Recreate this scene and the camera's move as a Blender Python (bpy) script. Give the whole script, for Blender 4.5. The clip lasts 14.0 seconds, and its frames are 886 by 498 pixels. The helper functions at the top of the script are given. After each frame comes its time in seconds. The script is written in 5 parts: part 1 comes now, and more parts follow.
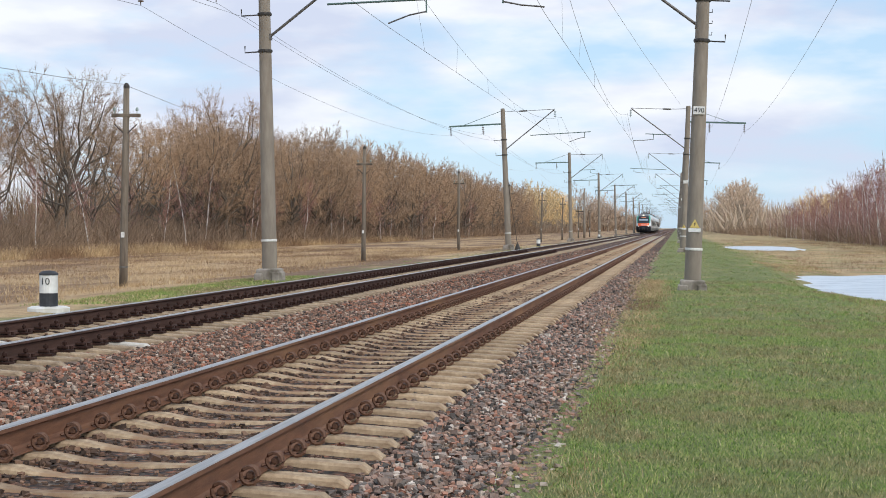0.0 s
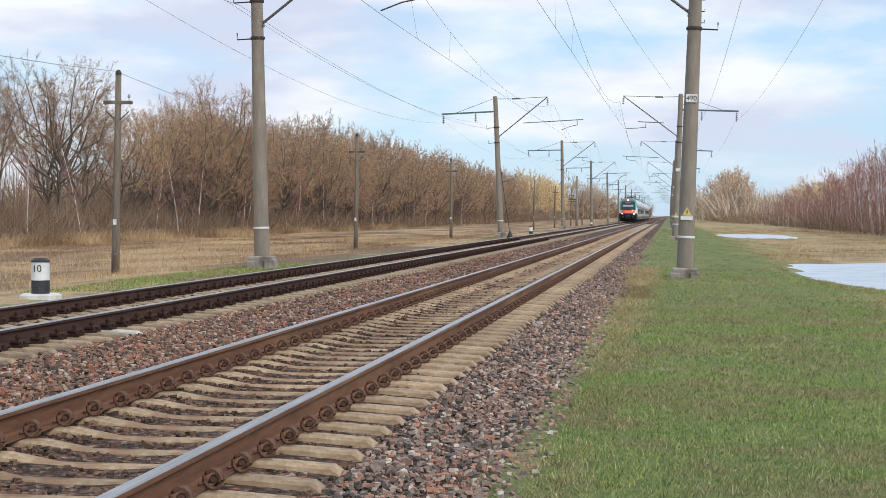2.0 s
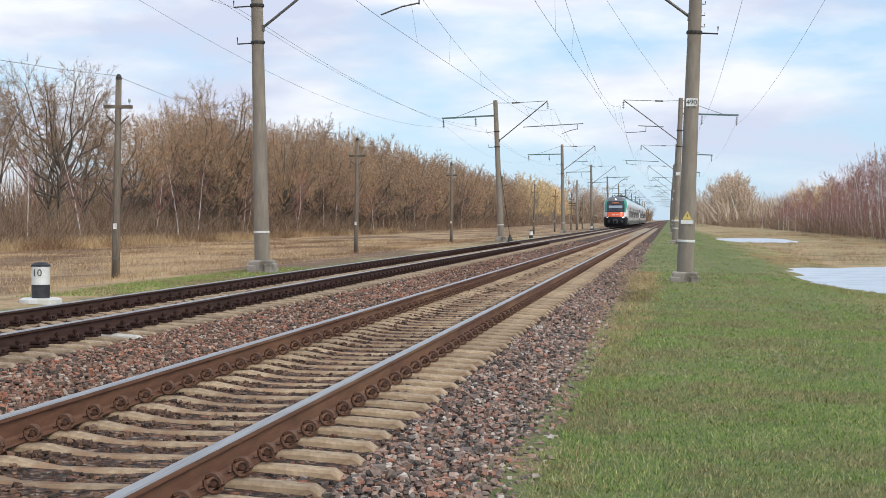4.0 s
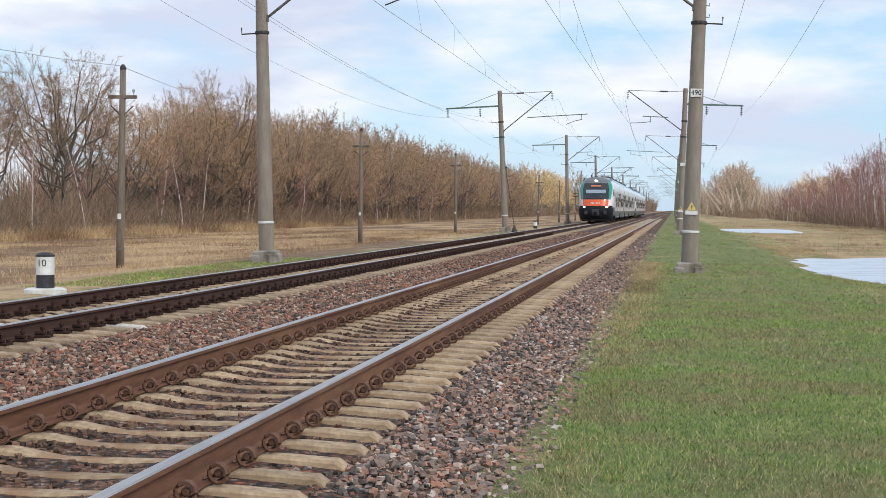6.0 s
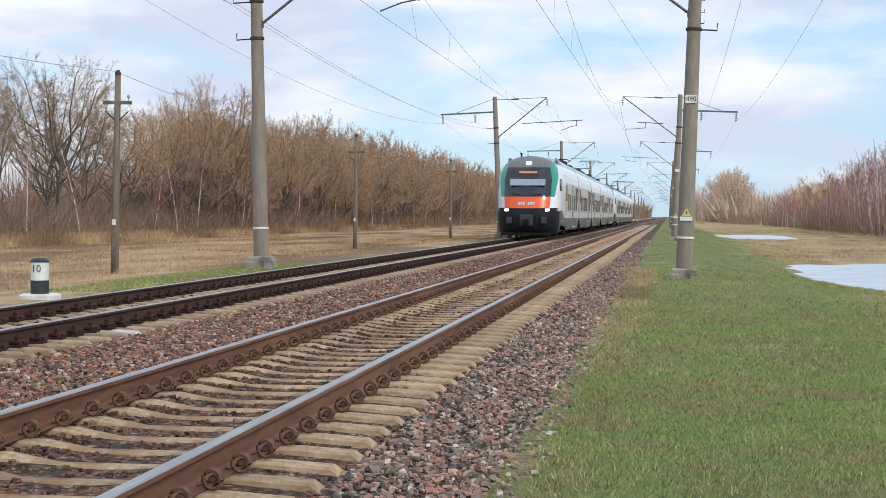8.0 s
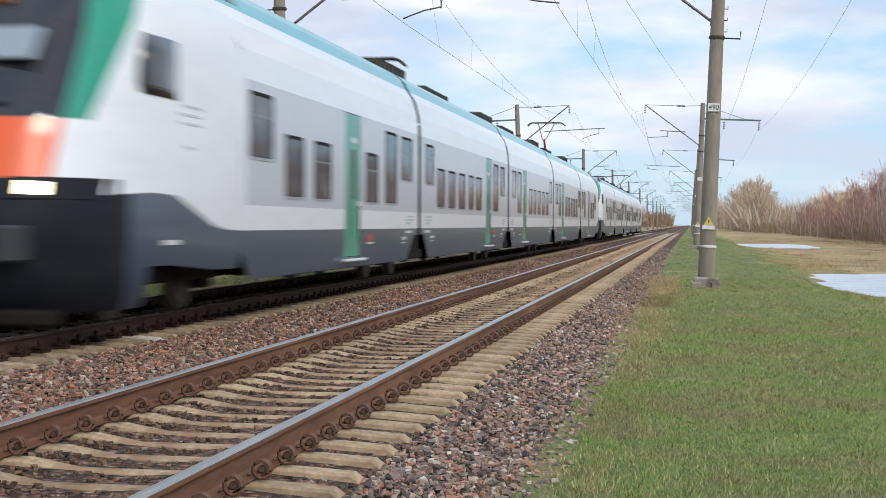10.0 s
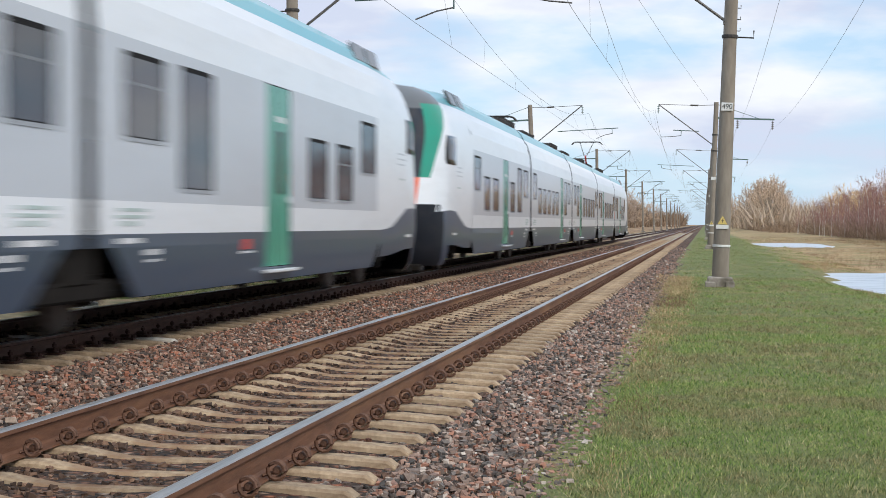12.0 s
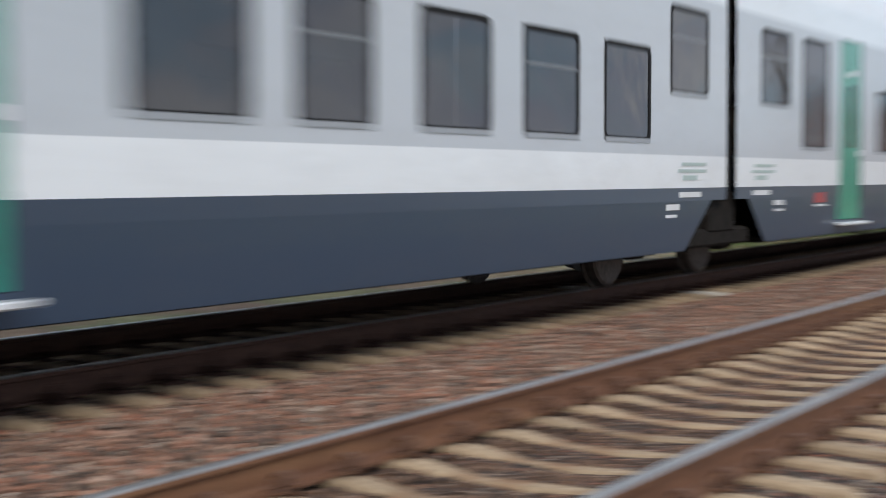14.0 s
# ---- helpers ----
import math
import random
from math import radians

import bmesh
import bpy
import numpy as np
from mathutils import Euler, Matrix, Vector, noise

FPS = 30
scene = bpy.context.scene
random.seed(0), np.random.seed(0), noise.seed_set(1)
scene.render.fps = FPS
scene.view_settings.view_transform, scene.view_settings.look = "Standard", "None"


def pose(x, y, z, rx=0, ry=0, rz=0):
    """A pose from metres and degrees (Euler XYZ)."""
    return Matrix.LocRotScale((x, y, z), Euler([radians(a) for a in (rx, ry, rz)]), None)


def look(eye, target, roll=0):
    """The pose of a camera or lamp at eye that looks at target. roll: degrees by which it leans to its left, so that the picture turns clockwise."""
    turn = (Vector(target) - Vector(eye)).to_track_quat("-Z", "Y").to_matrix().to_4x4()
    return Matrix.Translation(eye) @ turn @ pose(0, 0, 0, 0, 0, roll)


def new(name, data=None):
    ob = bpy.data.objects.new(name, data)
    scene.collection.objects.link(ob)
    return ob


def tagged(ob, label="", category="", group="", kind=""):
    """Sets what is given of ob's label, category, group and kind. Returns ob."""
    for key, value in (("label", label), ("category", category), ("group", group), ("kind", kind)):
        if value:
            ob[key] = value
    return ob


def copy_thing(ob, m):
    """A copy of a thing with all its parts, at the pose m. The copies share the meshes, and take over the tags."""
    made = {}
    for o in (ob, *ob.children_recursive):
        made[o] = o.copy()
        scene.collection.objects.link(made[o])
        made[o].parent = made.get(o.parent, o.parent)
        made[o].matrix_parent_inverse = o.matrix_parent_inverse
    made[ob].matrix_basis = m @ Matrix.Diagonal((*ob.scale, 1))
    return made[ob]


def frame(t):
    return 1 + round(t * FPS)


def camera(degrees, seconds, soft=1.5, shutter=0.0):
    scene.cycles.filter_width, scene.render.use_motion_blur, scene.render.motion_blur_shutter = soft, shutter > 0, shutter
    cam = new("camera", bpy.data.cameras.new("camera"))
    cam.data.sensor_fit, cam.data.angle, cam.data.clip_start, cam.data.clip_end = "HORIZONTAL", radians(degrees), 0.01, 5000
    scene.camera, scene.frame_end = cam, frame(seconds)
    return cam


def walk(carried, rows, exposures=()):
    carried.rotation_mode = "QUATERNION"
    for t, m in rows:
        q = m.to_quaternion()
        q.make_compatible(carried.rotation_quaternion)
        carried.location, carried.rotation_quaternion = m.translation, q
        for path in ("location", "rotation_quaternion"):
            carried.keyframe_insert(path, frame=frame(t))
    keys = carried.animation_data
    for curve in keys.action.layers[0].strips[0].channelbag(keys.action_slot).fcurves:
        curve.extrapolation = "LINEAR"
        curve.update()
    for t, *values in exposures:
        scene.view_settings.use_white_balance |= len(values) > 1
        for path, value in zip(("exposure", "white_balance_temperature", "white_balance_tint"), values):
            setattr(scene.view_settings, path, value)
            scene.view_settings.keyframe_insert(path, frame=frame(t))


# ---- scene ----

# camera on a tripod beside the line, which pans after the train at the end
cam = camera(32.38, 14.0, soft=0.7, shutter=0.5)
walk(cam, [
    (0, pose(3.117, 0, 1.175, 89.188, -0.109, 8.711)),
    (0.5, pose(3.117, 0, 1.175, 88.880, -0.010, 8.571)),
    (1, pose(3.117, 0, 1.175, 89.144, -0.006, 8.300)),
    (1.5, pose(3.117, 0, 1.175, 88.798, -0.130, 8.392)),
    (2, pose(3.117, 0, 1.175, 88.724, -0.181, 8.426)),
    (2.5, pose(3.117, 0, 1.175, 88.928, -0.134, 8.415)),
    (3, pose(3.117, 0, 1.175, 89.042, -0.183, 8.423)),
    (5.5, pose(3.117, 0, 1.175, 88.539, -0.082, 8.457)),
    (6, pose(3.117, 0, 1.175, 88.519, -0.189, 8.593)),
    (6.5, pose(3.117, 0, 1.175, 88.736, -0.100, 8.590)),
    (7, pose(3.117, 0, 1.175, 88.505, -0.304, 8.465)),
    (7.5, pose(3.117, 0, 1.175, 88.668, -0.324, 8.319)),
    (8, pose(3.117, 0, 1.175, 88.741, -0.238, 8.403)),
    (8.5, pose(3.117, 0, 1.175, 88.892, -0.121, 8.600)),
    (8.7, pose(3.117, 0, 1.175, 88.915, -0.265, 8.631)),
    (11, pose(3.117, 0, 1.175, 89.058, -0.377, 9.569)),
    (11.5, pose(3.117, 0, 1.175, 88.868, -0.335, 9.705)),
    (12, pose(3.117, 0, 1.175, 89.040, -0.226, 9.722)),
    (12.5, pose(3.117, 0, 1.175, 88.956, -0.222, 9.211)),
    (13, pose(3.117, 0, 1.175, 89.315, -0.019, 9.926)),
    (13.3, pose(3.117, 0, 1.175, 89.066, -0.148, 11.184)),
    (13.5, pose(3.117, 0, 1.175, 88.637, 0.234, 13.711)),
    (13.7, pose(3.117, 0, 1.175, 88.438, 0.706, 18.362)),
    (13.8, pose(3.117, 0, 1.175, 87.966, 0.226, 22.001)),
    (13.9, pose(3.117, 0, 1.175, 87.518, 0.119, 25.436)),
    (14, pose(3.117, 0, 1.175, 87.271, -0.016, 30.139)),
])

# ---- light ----
world = bpy.data.worlds.new("sky")
scene.world = world
world.use_nodes = True
SUN_EL, SUN_AZ = radians(36), radians(135)   # from the field side, behind the camera


def make_sky():
    nt = world.node_tree
    n, l = nt.nodes, nt.links
    n.clear()
    out = n.new("ShaderNodeOutputWorld")
    bg = n.new("ShaderNodeBackground")
    sky = n.new("ShaderNodeTexSky")
    sky.sky_type, sky.sun_disc = "NISHITA", False
    sky.sun_elevation, sky.sun_rotation = SUN_EL, SUN_AZ
    sky.air_density, sky.dust_density, sky.ozone_density = 1.0, 0.5, 1.0
    tc = n.new("ShaderNodeTexCoord")
    sep = n.new("ShaderNodeSeparateXYZ")
    l.new(tc.outputs["Generated"], sep.inputs[0])
    mp = n.new("ShaderNodeMapping")
    mp.inputs["Scale"].default_value = (1.0, 1.0, 3.4)
    mp.inputs["Location"].default_value = (0.35, 0.1, 0.22)
    l.new(tc.outputs["Generated"], mp.inputs[0])
    big = n.new("ShaderNodeTexNoise")
    big.inputs["Scale"].default_value, big.inputs["Detail"].default_value = 4.6, 8
    big.inputs["Roughness"].default_value = 0.52
    l.new(mp.outputs[0], big.inputs[0])
    ramp = n.new("ShaderNodeValToRGB")
    ramp.color_ramp.elements[0].position, ramp.color_ramp.elements[1].position = 0.42, 0.56
    l.new(big.outputs[0], ramp.inputs[0])
    veil = n.new("ShaderNodeMapRange")
    veil.inputs[3].default_value, veil.inputs[4].default_value = 0.10, 0.93
    l.new(ramp.outputs[0], veil.inputs[0])
    fine = n.new("ShaderNodeTexNoise")
    fine.inputs["Scale"].default_value, fine.inputs["Detail"].default_value = 7.0, 5
    l.new(mp.outputs[0], fine.inputs[0])
    shade = n.new("ShaderNodeValToRGB")
    shade.color_ramp.elements[0].position, shade.color_ramp.elements[1].position = 0.38, 0.58
    shade.color_ramp.elements[0].color = (6.6, 7.1, 8.7, 1)
    shade.color_ramp.elements[1].color = (9.5, 9.7, 10.2, 1)
    l.new(fine.outputs[0], shade.inputs[0])
    lift = n.new("ShaderNodeMix")
    lift.data_type, lift.blend_type = "RGBA", "ADD"
    lift.inputs[0].default_value = 1.0
    dim = n.new("ShaderNodeMix")
    dim.data_type = "RGBA"
    dim.inputs[0].default_value = 0.62
    l.new(sky.outputs[0], dim.inputs[6])
    dim.inputs[7].default_value = (0, 0, 0, 1)
    l.new(dim.outputs[2], lift.inputs[6])
    lift.inputs[7].default_value = (3.2, 5.0, 7.0, 1)
    mix = n.new("ShaderNodeMix")
    mix.data_type = "RGBA"
    l.new(veil.outputs[0], mix.inputs[0])
    l.new(lift.outputs[2], mix.inputs[6])
    l.new(shade.outputs[0], mix.inputs[7])
    l.new(mix.outputs[2], bg.inputs[0])
    bg.inputs[1].default_value = 0.104
    l.new(bg.outputs[0], out.inputs[0])


make_sky()
sun_data = bpy.data.lights.new("sun", "SUN")
sun_data.energy, sun_data.angle, sun_data.color = 1.95, radians(14), (1.0, 0.935, 0.84)
sun = new("sun", sun_data)
sun.matrix_basis = look((60 * math.sin(SUN_AZ), 60 * math.cos(SUN_AZ), 60 * math.tan(SUN_EL)), (0, 0, 0))


# ---- materials ----
def material(name, rough=0.8, metal=0.0):
    m = bpy.data.materials.new(name)
    m.use_nodes = True
    b = m.node_tree.nodes["Principled BSDF"]
    b.inputs["Roughness"].default_value, b.inputs["Metallic"].default_value = rough, metal
    return m, m.node_tree.nodes, m.node_tree.links, b


def noise_node(n, l, scale, detail=5, rough=0.6, stretch=None, where="Object"):
    tc = n.new("ShaderNodeTexCoord")
    src = n.new("ShaderNodeNewGeometry").outputs["Position"] if where == "World" else tc.outputs[where]
    if stretch:
        mp = n.new("ShaderNodeMapping")
        mp.inputs["Scale"].default_value = stretch
        l.new(src, mp.inputs[0])
        src = mp.outputs[0]
    t = n.new("ShaderNodeTexNoise")
    t.inputs["Scale"].default_value, t.inputs["Detail"].default_value, t.inputs["Roughness"].default_value = scale, detail, rough
    l.new(src, t.inputs[0])
    return t.outputs[0]


def ramp_node(n, l, src, stops):
    r = n.new("ShaderNodeValToRGB")
    e = r.color_ramp.elements
    while len(e) < len(stops):
        e.new(0.5)
    for k, (p, c) in enumerate(stops):
        e[k].position, e[k].color = p, (*c, 1)
    l.new(src, r.inputs[0])
    return r.outputs[0]


def mix_node(n, l, fac, a, b, blend="MIX"):
    x = n.new("ShaderNodeMix")
    x.data_type, x.blend_type = "RGBA", blend
    for sock, val in ((0, fac), (6, a), (7, b)):
        if isinstance(val, (int, float)):
            x.inputs[sock].default_value = val
        elif isinstance(val, tuple):
            x.inputs[sock].default_value = (*val, 1)
        else:
            l.new(val, x.inputs[sock])
    return x.outputs[2]


def bump_node(n, l, b, src, strength, distance):
    k = n.new("ShaderNodeBump")
    k.inputs["Strength"].default_value, k.inputs["Distance"].default_value = strength, distance
    l.new(src, k.inputs["Height"])
    l.new(k.outputs[0], b.inputs["Normal"])


def worn(name, dark, light, scale=8.0, rough=0.8, metal=0.0, stain=None, stain_scale=1.2, bump=0.3, dist=0.01, stretch=None, rand=0.0, where="Object"):
    """A surface with fine grain between two colours, broad stains and a fine relief."""
    m, n, l, b = material(name, rough, metal)
    fine = noise_node(n, l, scale, 6, 0.65, stretch, where)
    col = ramp_node(n, l, fine, [(0.3, dark), (0.7, light)])
    if stain:
        broad = noise_node(n, l, stain_scale, 3, 0.5, stretch, where)
        mask = ramp_node(n, l, broad, [(0.48, (0, 0, 0)), (0.68, (1, 1, 1))])
        col = mix_node(n, l, mask, col, stain)
    if rand:
        info = n.new("ShaderNodeObjectInfo")
        val = ramp_node(n, l, info.outputs["Random"], [(0, (1 - rand,) * 3), (1, (1 + rand * 0.6,) * 3)])
        col = mix_node(n, l, 1.0, col, val, "MULTIPLY")
    l.new(col, b.inputs["Base Color"])
    if bump:
        bump_node(n, l, b, fine, bump, dist)
    return m


def islands(name, stops, rough=0.85, metal=0.0, grain=None, bump=0.0):
    """Many small pieces in one mesh, each with its own tone."""
    m, n, l, b = material(name, rough, metal)
    geo = n.new("ShaderNodeNewGeometry")
    col = ramp_node(n, l, geo.outputs["Random Per Island"], stops)
    if grain:
        g = noise_node(n, l, grain, 4, 0.7)
        tone = ramp_node(n, l, g, [(0.25, (0.62, 0.62, 0.62)), (0.75, (1.25, 1.25, 1.25))])
        col = mix_node(n, l, 1.0, col, tone, "MULTIPLY")
        if bump:
            bump_node(n, l, b, g, bump, 0.01)
    l.new(col, b.inputs["Base Color"])
    return m


def paint(name, col, rough=0.35, dirt=0.25, dirt_col=(0.12, 0.105, 0.09), scale=1.4, coat=0.5):
    """Vehicle paint with thin dirt streaks."""
    m, n, l, b = material(name, rough)
    g = noise_node(n, l, scale, 6, 0.7, (1.0, 0.6, 2.5))
    mask = ramp_node(n, l, g, [(0.45, (0, 0, 0)), (0.85, (dirt,) * 3)])
    l.new(mix_node(n, l, mask, col, dirt_col), b.inputs["Base Color"])
    b.inputs["Specular IOR Level"].default_value = 0.5 if coat > 0.1 else 0.15
    b.inputs["Coat Weight"].default_value = coat
    b.inputs["Coat Roughness"].default_value = 0.12
    return m


STONE_STOPS = [(0.0, (0.05, 0.04, 0.036)), (0.22, (0.16, 0.115, 0.09)), (0.45, (0.36, 0.19, 0.125)), (0.60, (0.17, 0.125, 0.10)), (0.78, (0.43, 0.17, 0.10)), (0.9, (0.45, 0.32, 0.24)), (1.0, (0.52, 0.42, 0.34))]
M_STONE = islands("granite_ballast", STONE_STOPS, 0.9, grain=30, bump=0.4)

M_STONE_GREY = islands("grey_granite_ballast", [(0.0, (0.05, 0.044, 0.04)), (0.22, (0.18, 0.152, 0.132)), (0.45, (0.40, 0.255, 0.19)), (0.60, (0.19, 0.165, 0.147)), (0.78, (0.43, 0.21, 0.14)), (0.93, (0.47, 0.375, 0.31)), (1.0, (0.62, 0.55, 0.48))], 0.9, grain=30, bump=0.4)
# brake dust, and painted shade in the sleeper gaps beside the near rail
M_STONE_DUSTY_SHADED = islands("dusty_shaded_ballast", [(0, (0.04, 0.026, 0.019)), (0.5, (0.12, 0.07, 0.047)), (1, (0.26, 0.155, 0.10))], 0.95, grain=30, bump=0.4)


def stone_single():
    m, n, l, b = material("granite_stone", 0.9)
    info = n.new("ShaderNodeObjectInfo")
    col = ramp_node(n, l, info.outputs["Random"], STONE_STOPS)
    g = noise_node(n, l, 30, 4, 0.7)
    tone = ramp_node(n, l, g, [(0.25, (0.62, 0.62, 0.62)), (0.75, (1.25, 1.25, 1.25))])
    l.new(mix_node(n, l, 1.0, col, tone, "MULTIPLY"), b.inputs["Base Color"])
    bump_node(n, l, b, g, 0.4, 0.01)
    return m


M_STONE1 = stone_single()


def ballast_ground():
    m, n, l, b = material("ballast_bed", 0.95)
    geo = n.new("ShaderNodeNewGeometry")
    v = n.new("ShaderNodeTexVoronoi")
    v.inputs["Scale"].default_value = 17
    l.new(geo.outputs["Position"], v.inputs["Vector"])
    bw = n.new("ShaderNodeSeparateColor")
    l.new(v.outputs["Color"], bw.inputs[0])
    col = ramp_node(n, l, bw.outputs[0], STONE_STOPS)
    # shade in the gaps between stones, put into the colour of cell rims
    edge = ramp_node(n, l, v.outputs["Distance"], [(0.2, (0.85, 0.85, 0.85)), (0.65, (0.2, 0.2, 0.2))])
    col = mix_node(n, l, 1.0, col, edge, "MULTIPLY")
    broad = noise_node(n, l, 0.35, 4, 0.6, None, "World")
    tint = ramp_node(n, l, broad, [(0.35, (0.85, 0.82, 0.8)), (0.7, (1.12, 1.0, 0.9))])
    l.new(mix_node(n, l, 1.0, col, tint, "MULTIPLY"), b.inputs["Base Color"])
    inv = n.new("ShaderNodeMath")
    inv.operation = "SUBTRACT"
    inv.inputs[0].default_value = 1.0
    l.new(v.outputs["Distance"], inv.inputs[1])
    bump_node(n, l, b, inv.outputs[0], 1.0, 0.05)
    return m


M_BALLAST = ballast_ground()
M_SLEEPER = worn("sleeper_concrete", (0.28, 0.19, 0.115), (0.56, 0.42, 0.275), 16, 0.92, stain=(0.25, 0.135, 0.07), stain_scale=2.6, bump=0.5, rand=0.22)
# far track: shade under the train is put into darker concrete colours
M_SLEEPER_SHADED = worn("shaded_sleeper_concrete", (0.22, 0.16, 0.105), (0.50, 0.375, 0.25), 16, 0.92, stain=(0.12, 0.075, 0.045), stain_scale=2.6, bump=0.5, rand=0.22)
M_SLEEPER_B = islands("sleeper_concrete_far", [(0, (0.30, 0.245, 0.175)), (1, (0.48, 0.40, 0.30))], 0.92, grain=9)
M_RAIL = worn("rail_rust", (0.11, 0.048, 0.025), (0.21, 0.095, 0.05), 22, 0.75, 0.15, stain=(0.26, 0.135, 0.065), stain_scale=3, bump=0.4, stretch=(1, 0.15, 1))
M_RAIL_FAR = worn("rail_dark_rust", (0.055, 0.03, 0.024), (0.11, 0.06, 0.045), 22, 0.7, 0.15, stain=(0.06, 0.035, 0.027), stain_scale=3, bump=0.4, stretch=(1, 0.15, 1))
M_HEAD = worn("rail_head_steel", (0.30, 0.28, 0.265), (0.56, 0.535, 0.51), 60, 0.36, 0.9, bump=0.1, stretch=(1, 0.02, 1))
M_FAST = worn("fastening_iron", (0.09, 0.047, 0.031), (0.21, 0.11, 0.07), 30, 0.75, 0.3, bump=0.4)
M_FAST_DARK = worn("fastening_dark_iron", (0.03, 0.017, 0.014), (0.07, 0.038, 0.03), 30, 0.75, 0.3, bump=0.4)
M_MAST = worn("mast_concrete", (0.20, 0.168, 0.135), (0.31, 0.27, 0.222), 5, 0.9, stain=(0.20, 0.17, 0.135), stain_scale=0.9, bump=0.25, stretch=(1, 1, 0.25))
M_FOUND = worn("foundation_concrete", (0.24, 0.21, 0.18), (0.42, 0.38, 0.33), 7, 0.95, stain=(0.13, 0.11, 0.085), stain_scale=2.0, bump=0.6)
M_FOUND_PALE = worn("pale_concrete", (0.48, 0.45, 0.40), (0.66, 0.62, 0.56), 10, 0.9, bump=0.3)
M_STEEL = worn("weathered_steel", (0.10, 0.095, 0.09), (0.20, 0.19, 0.18), 12, 0.6, 0.5, bump=0.1)
M_STEEL_DARK = worn("dark_steel", (0.035, 0.032, 0.030), (0.07, 0.062, 0.056), 12, 0.6, 0.4, bump=0.1)
M_STEEL_GREEN = worn("green_painted_steel", (0.07, 0.13, 0.12), (0.13, 0.20, 0.18), 12, 0.6, 0.2, bump=0.1)
M_WIRE = worn("copper_wire", (0.16, 0.17, 0.18), (0.27, 0.28, 0.29), 5, 0.5, 0.5, bump=0)
M_INSUL = worn("porcelain", (0.09, 0.075, 0.07), (0.19, 0.155, 0.14), 20, 0.25, bump=0)
M_INSUL_G = worn("glass_insulator", (0.22, 0.28, 0.27), (0.35, 0.42, 0.40), 20, 0.2, bump=0)
M_WOOD = worn("weathered_wood", (0.11, 0.085, 0.065), (0.24, 0.20, 0.155), 16, 0.9, stain=(0.08, 0.06, 0.045), bump=0.5, stretch=(1, 1, 0.12))
M_WHITE = worn("white_paint", (0.62, 0.62, 0.60), (0.82, 0.82, 0.80), 9, 0.7, stain=(0.55, 0.52, 0.46), stain_scale=2, bump=0.15)
M_BLACK = worn("black_paint", (0.018, 0.019, 0.022), (0.04, 0.042, 0.05), 9, 0.6, bump=0.15)
M_YELLOW = worn("yellow_sign", (0.62, 0.46, 0.12), (0.75, 0.58, 0.2), 9, 0.6, bump=0)

P_WHITE = paint("train_white", (0.80, 0.825, 0.86), 0.3, 0.14)
P_GREY = paint("train_light_grey", (0.50, 0.53, 0.575), 0.3, 0.12)
P_SKIRT = paint("train_slate_grey", (0.035, 0.056, 0.095), 0.38, 0.12, coat=0.35)
P_GREEN = paint("train_green", (0.008, 0.29, 0.19), 0.3, 0.14)
P_TEAL = paint("train_roof_teal", (0.13, 0.45, 0.52), 0.35, 0.3, scale=0.8)
P_ROOF = paint("train_roof_grey", (0.42, 0.47, 0.48), 0.5, 0.5, scale=0.8)
P_ORANGE = paint("train_orange", (0.80, 0.11, 0.018), 0.32, 0.08)
P_BUMPER = paint("train_bumper", (0.012, 0.014, 0.020), 0.6, 0.12, coat=0.05)
P_PAD = paint("train_pad_grey", (0.05, 0.054, 0.06), 0.6, 0.3, coat=0.05)
P_CAP = paint("train_cap_grey", (0.13, 0.14, 0.15), 0.45, 0.3)
P_BLIND = paint("grey_blue_blind", (0.27, 0.33, 0.39), 0.6, 0.2)
P_SILL = paint("window_sill_grey", (0.30, 0.32, 0.35), 0.5, 0.2)
P_RED = paint("train_red_mark", (0.55, 0.03, 0.03), 0.4, 0.1)
P_MARK = paint("train_white_mark", (0.72, 0.73, 0.75), 0.5, 0.2)
P_PALE = paint("train_pale_mark", (0.42, 0.52, 0.50), 0.5, 0.2)
M_RUBBER = worn("black_rubber", (0.010, 0.010, 0.011), (0.03, 0.03, 0.032), 12, 0.8, bump=0.2)
M_UNDER = worn("underframe_dirt", (0.008, 0.007, 0.0065), (0.026, 0.022, 0.019), 6, 0.9, bump=0.4)
for dull in (M_UNDER, M_RUBBER, M_RAIL_FAR, M_FAST_DARK):
    dull.node_tree.nodes["Principled BSDF"].inputs["Specular IOR Level"].default_value = 0.12
M_WHEEL = worn("wheel_steel", (0.05, 0.04, 0.034), (0.14, 0.115, 0.10), 14, 0.6, 0.4, bump=0.2)


def glass():
    m, n, l, b = material("tinted_glass", 0.04)
    g = noise_node(n, l, 0.9, 2)
    l.new(ramp_node(n, l, g, [(0.3, (0.012, 0.013, 0.017)), (0.7, (0.035, 0.035, 0.042))]), b.inputs["Base Color"])
    b.inputs["IOR"].default_value = 1.7
    bump_node(n, l, b, noise_node(n, l, 1.7, 2, 0.5, None, "Object"), 0.12, 0.05)
    clear = n.new("ShaderNodeBsdfTransparent")
    clear.inputs[0].default_value = (0.45, 0.46, 0.5, 1)
    x = n.new("ShaderNodeMixShader")
    x.inputs[0].default_value = 0.06
    l.new(b.outputs[0], x.inputs[1])
    l.new(clear.outputs[0], x.inputs[2])
    l.new(x.outputs[0], n["Material Output"].inputs[0])
    return m


M_GLASS = glass()


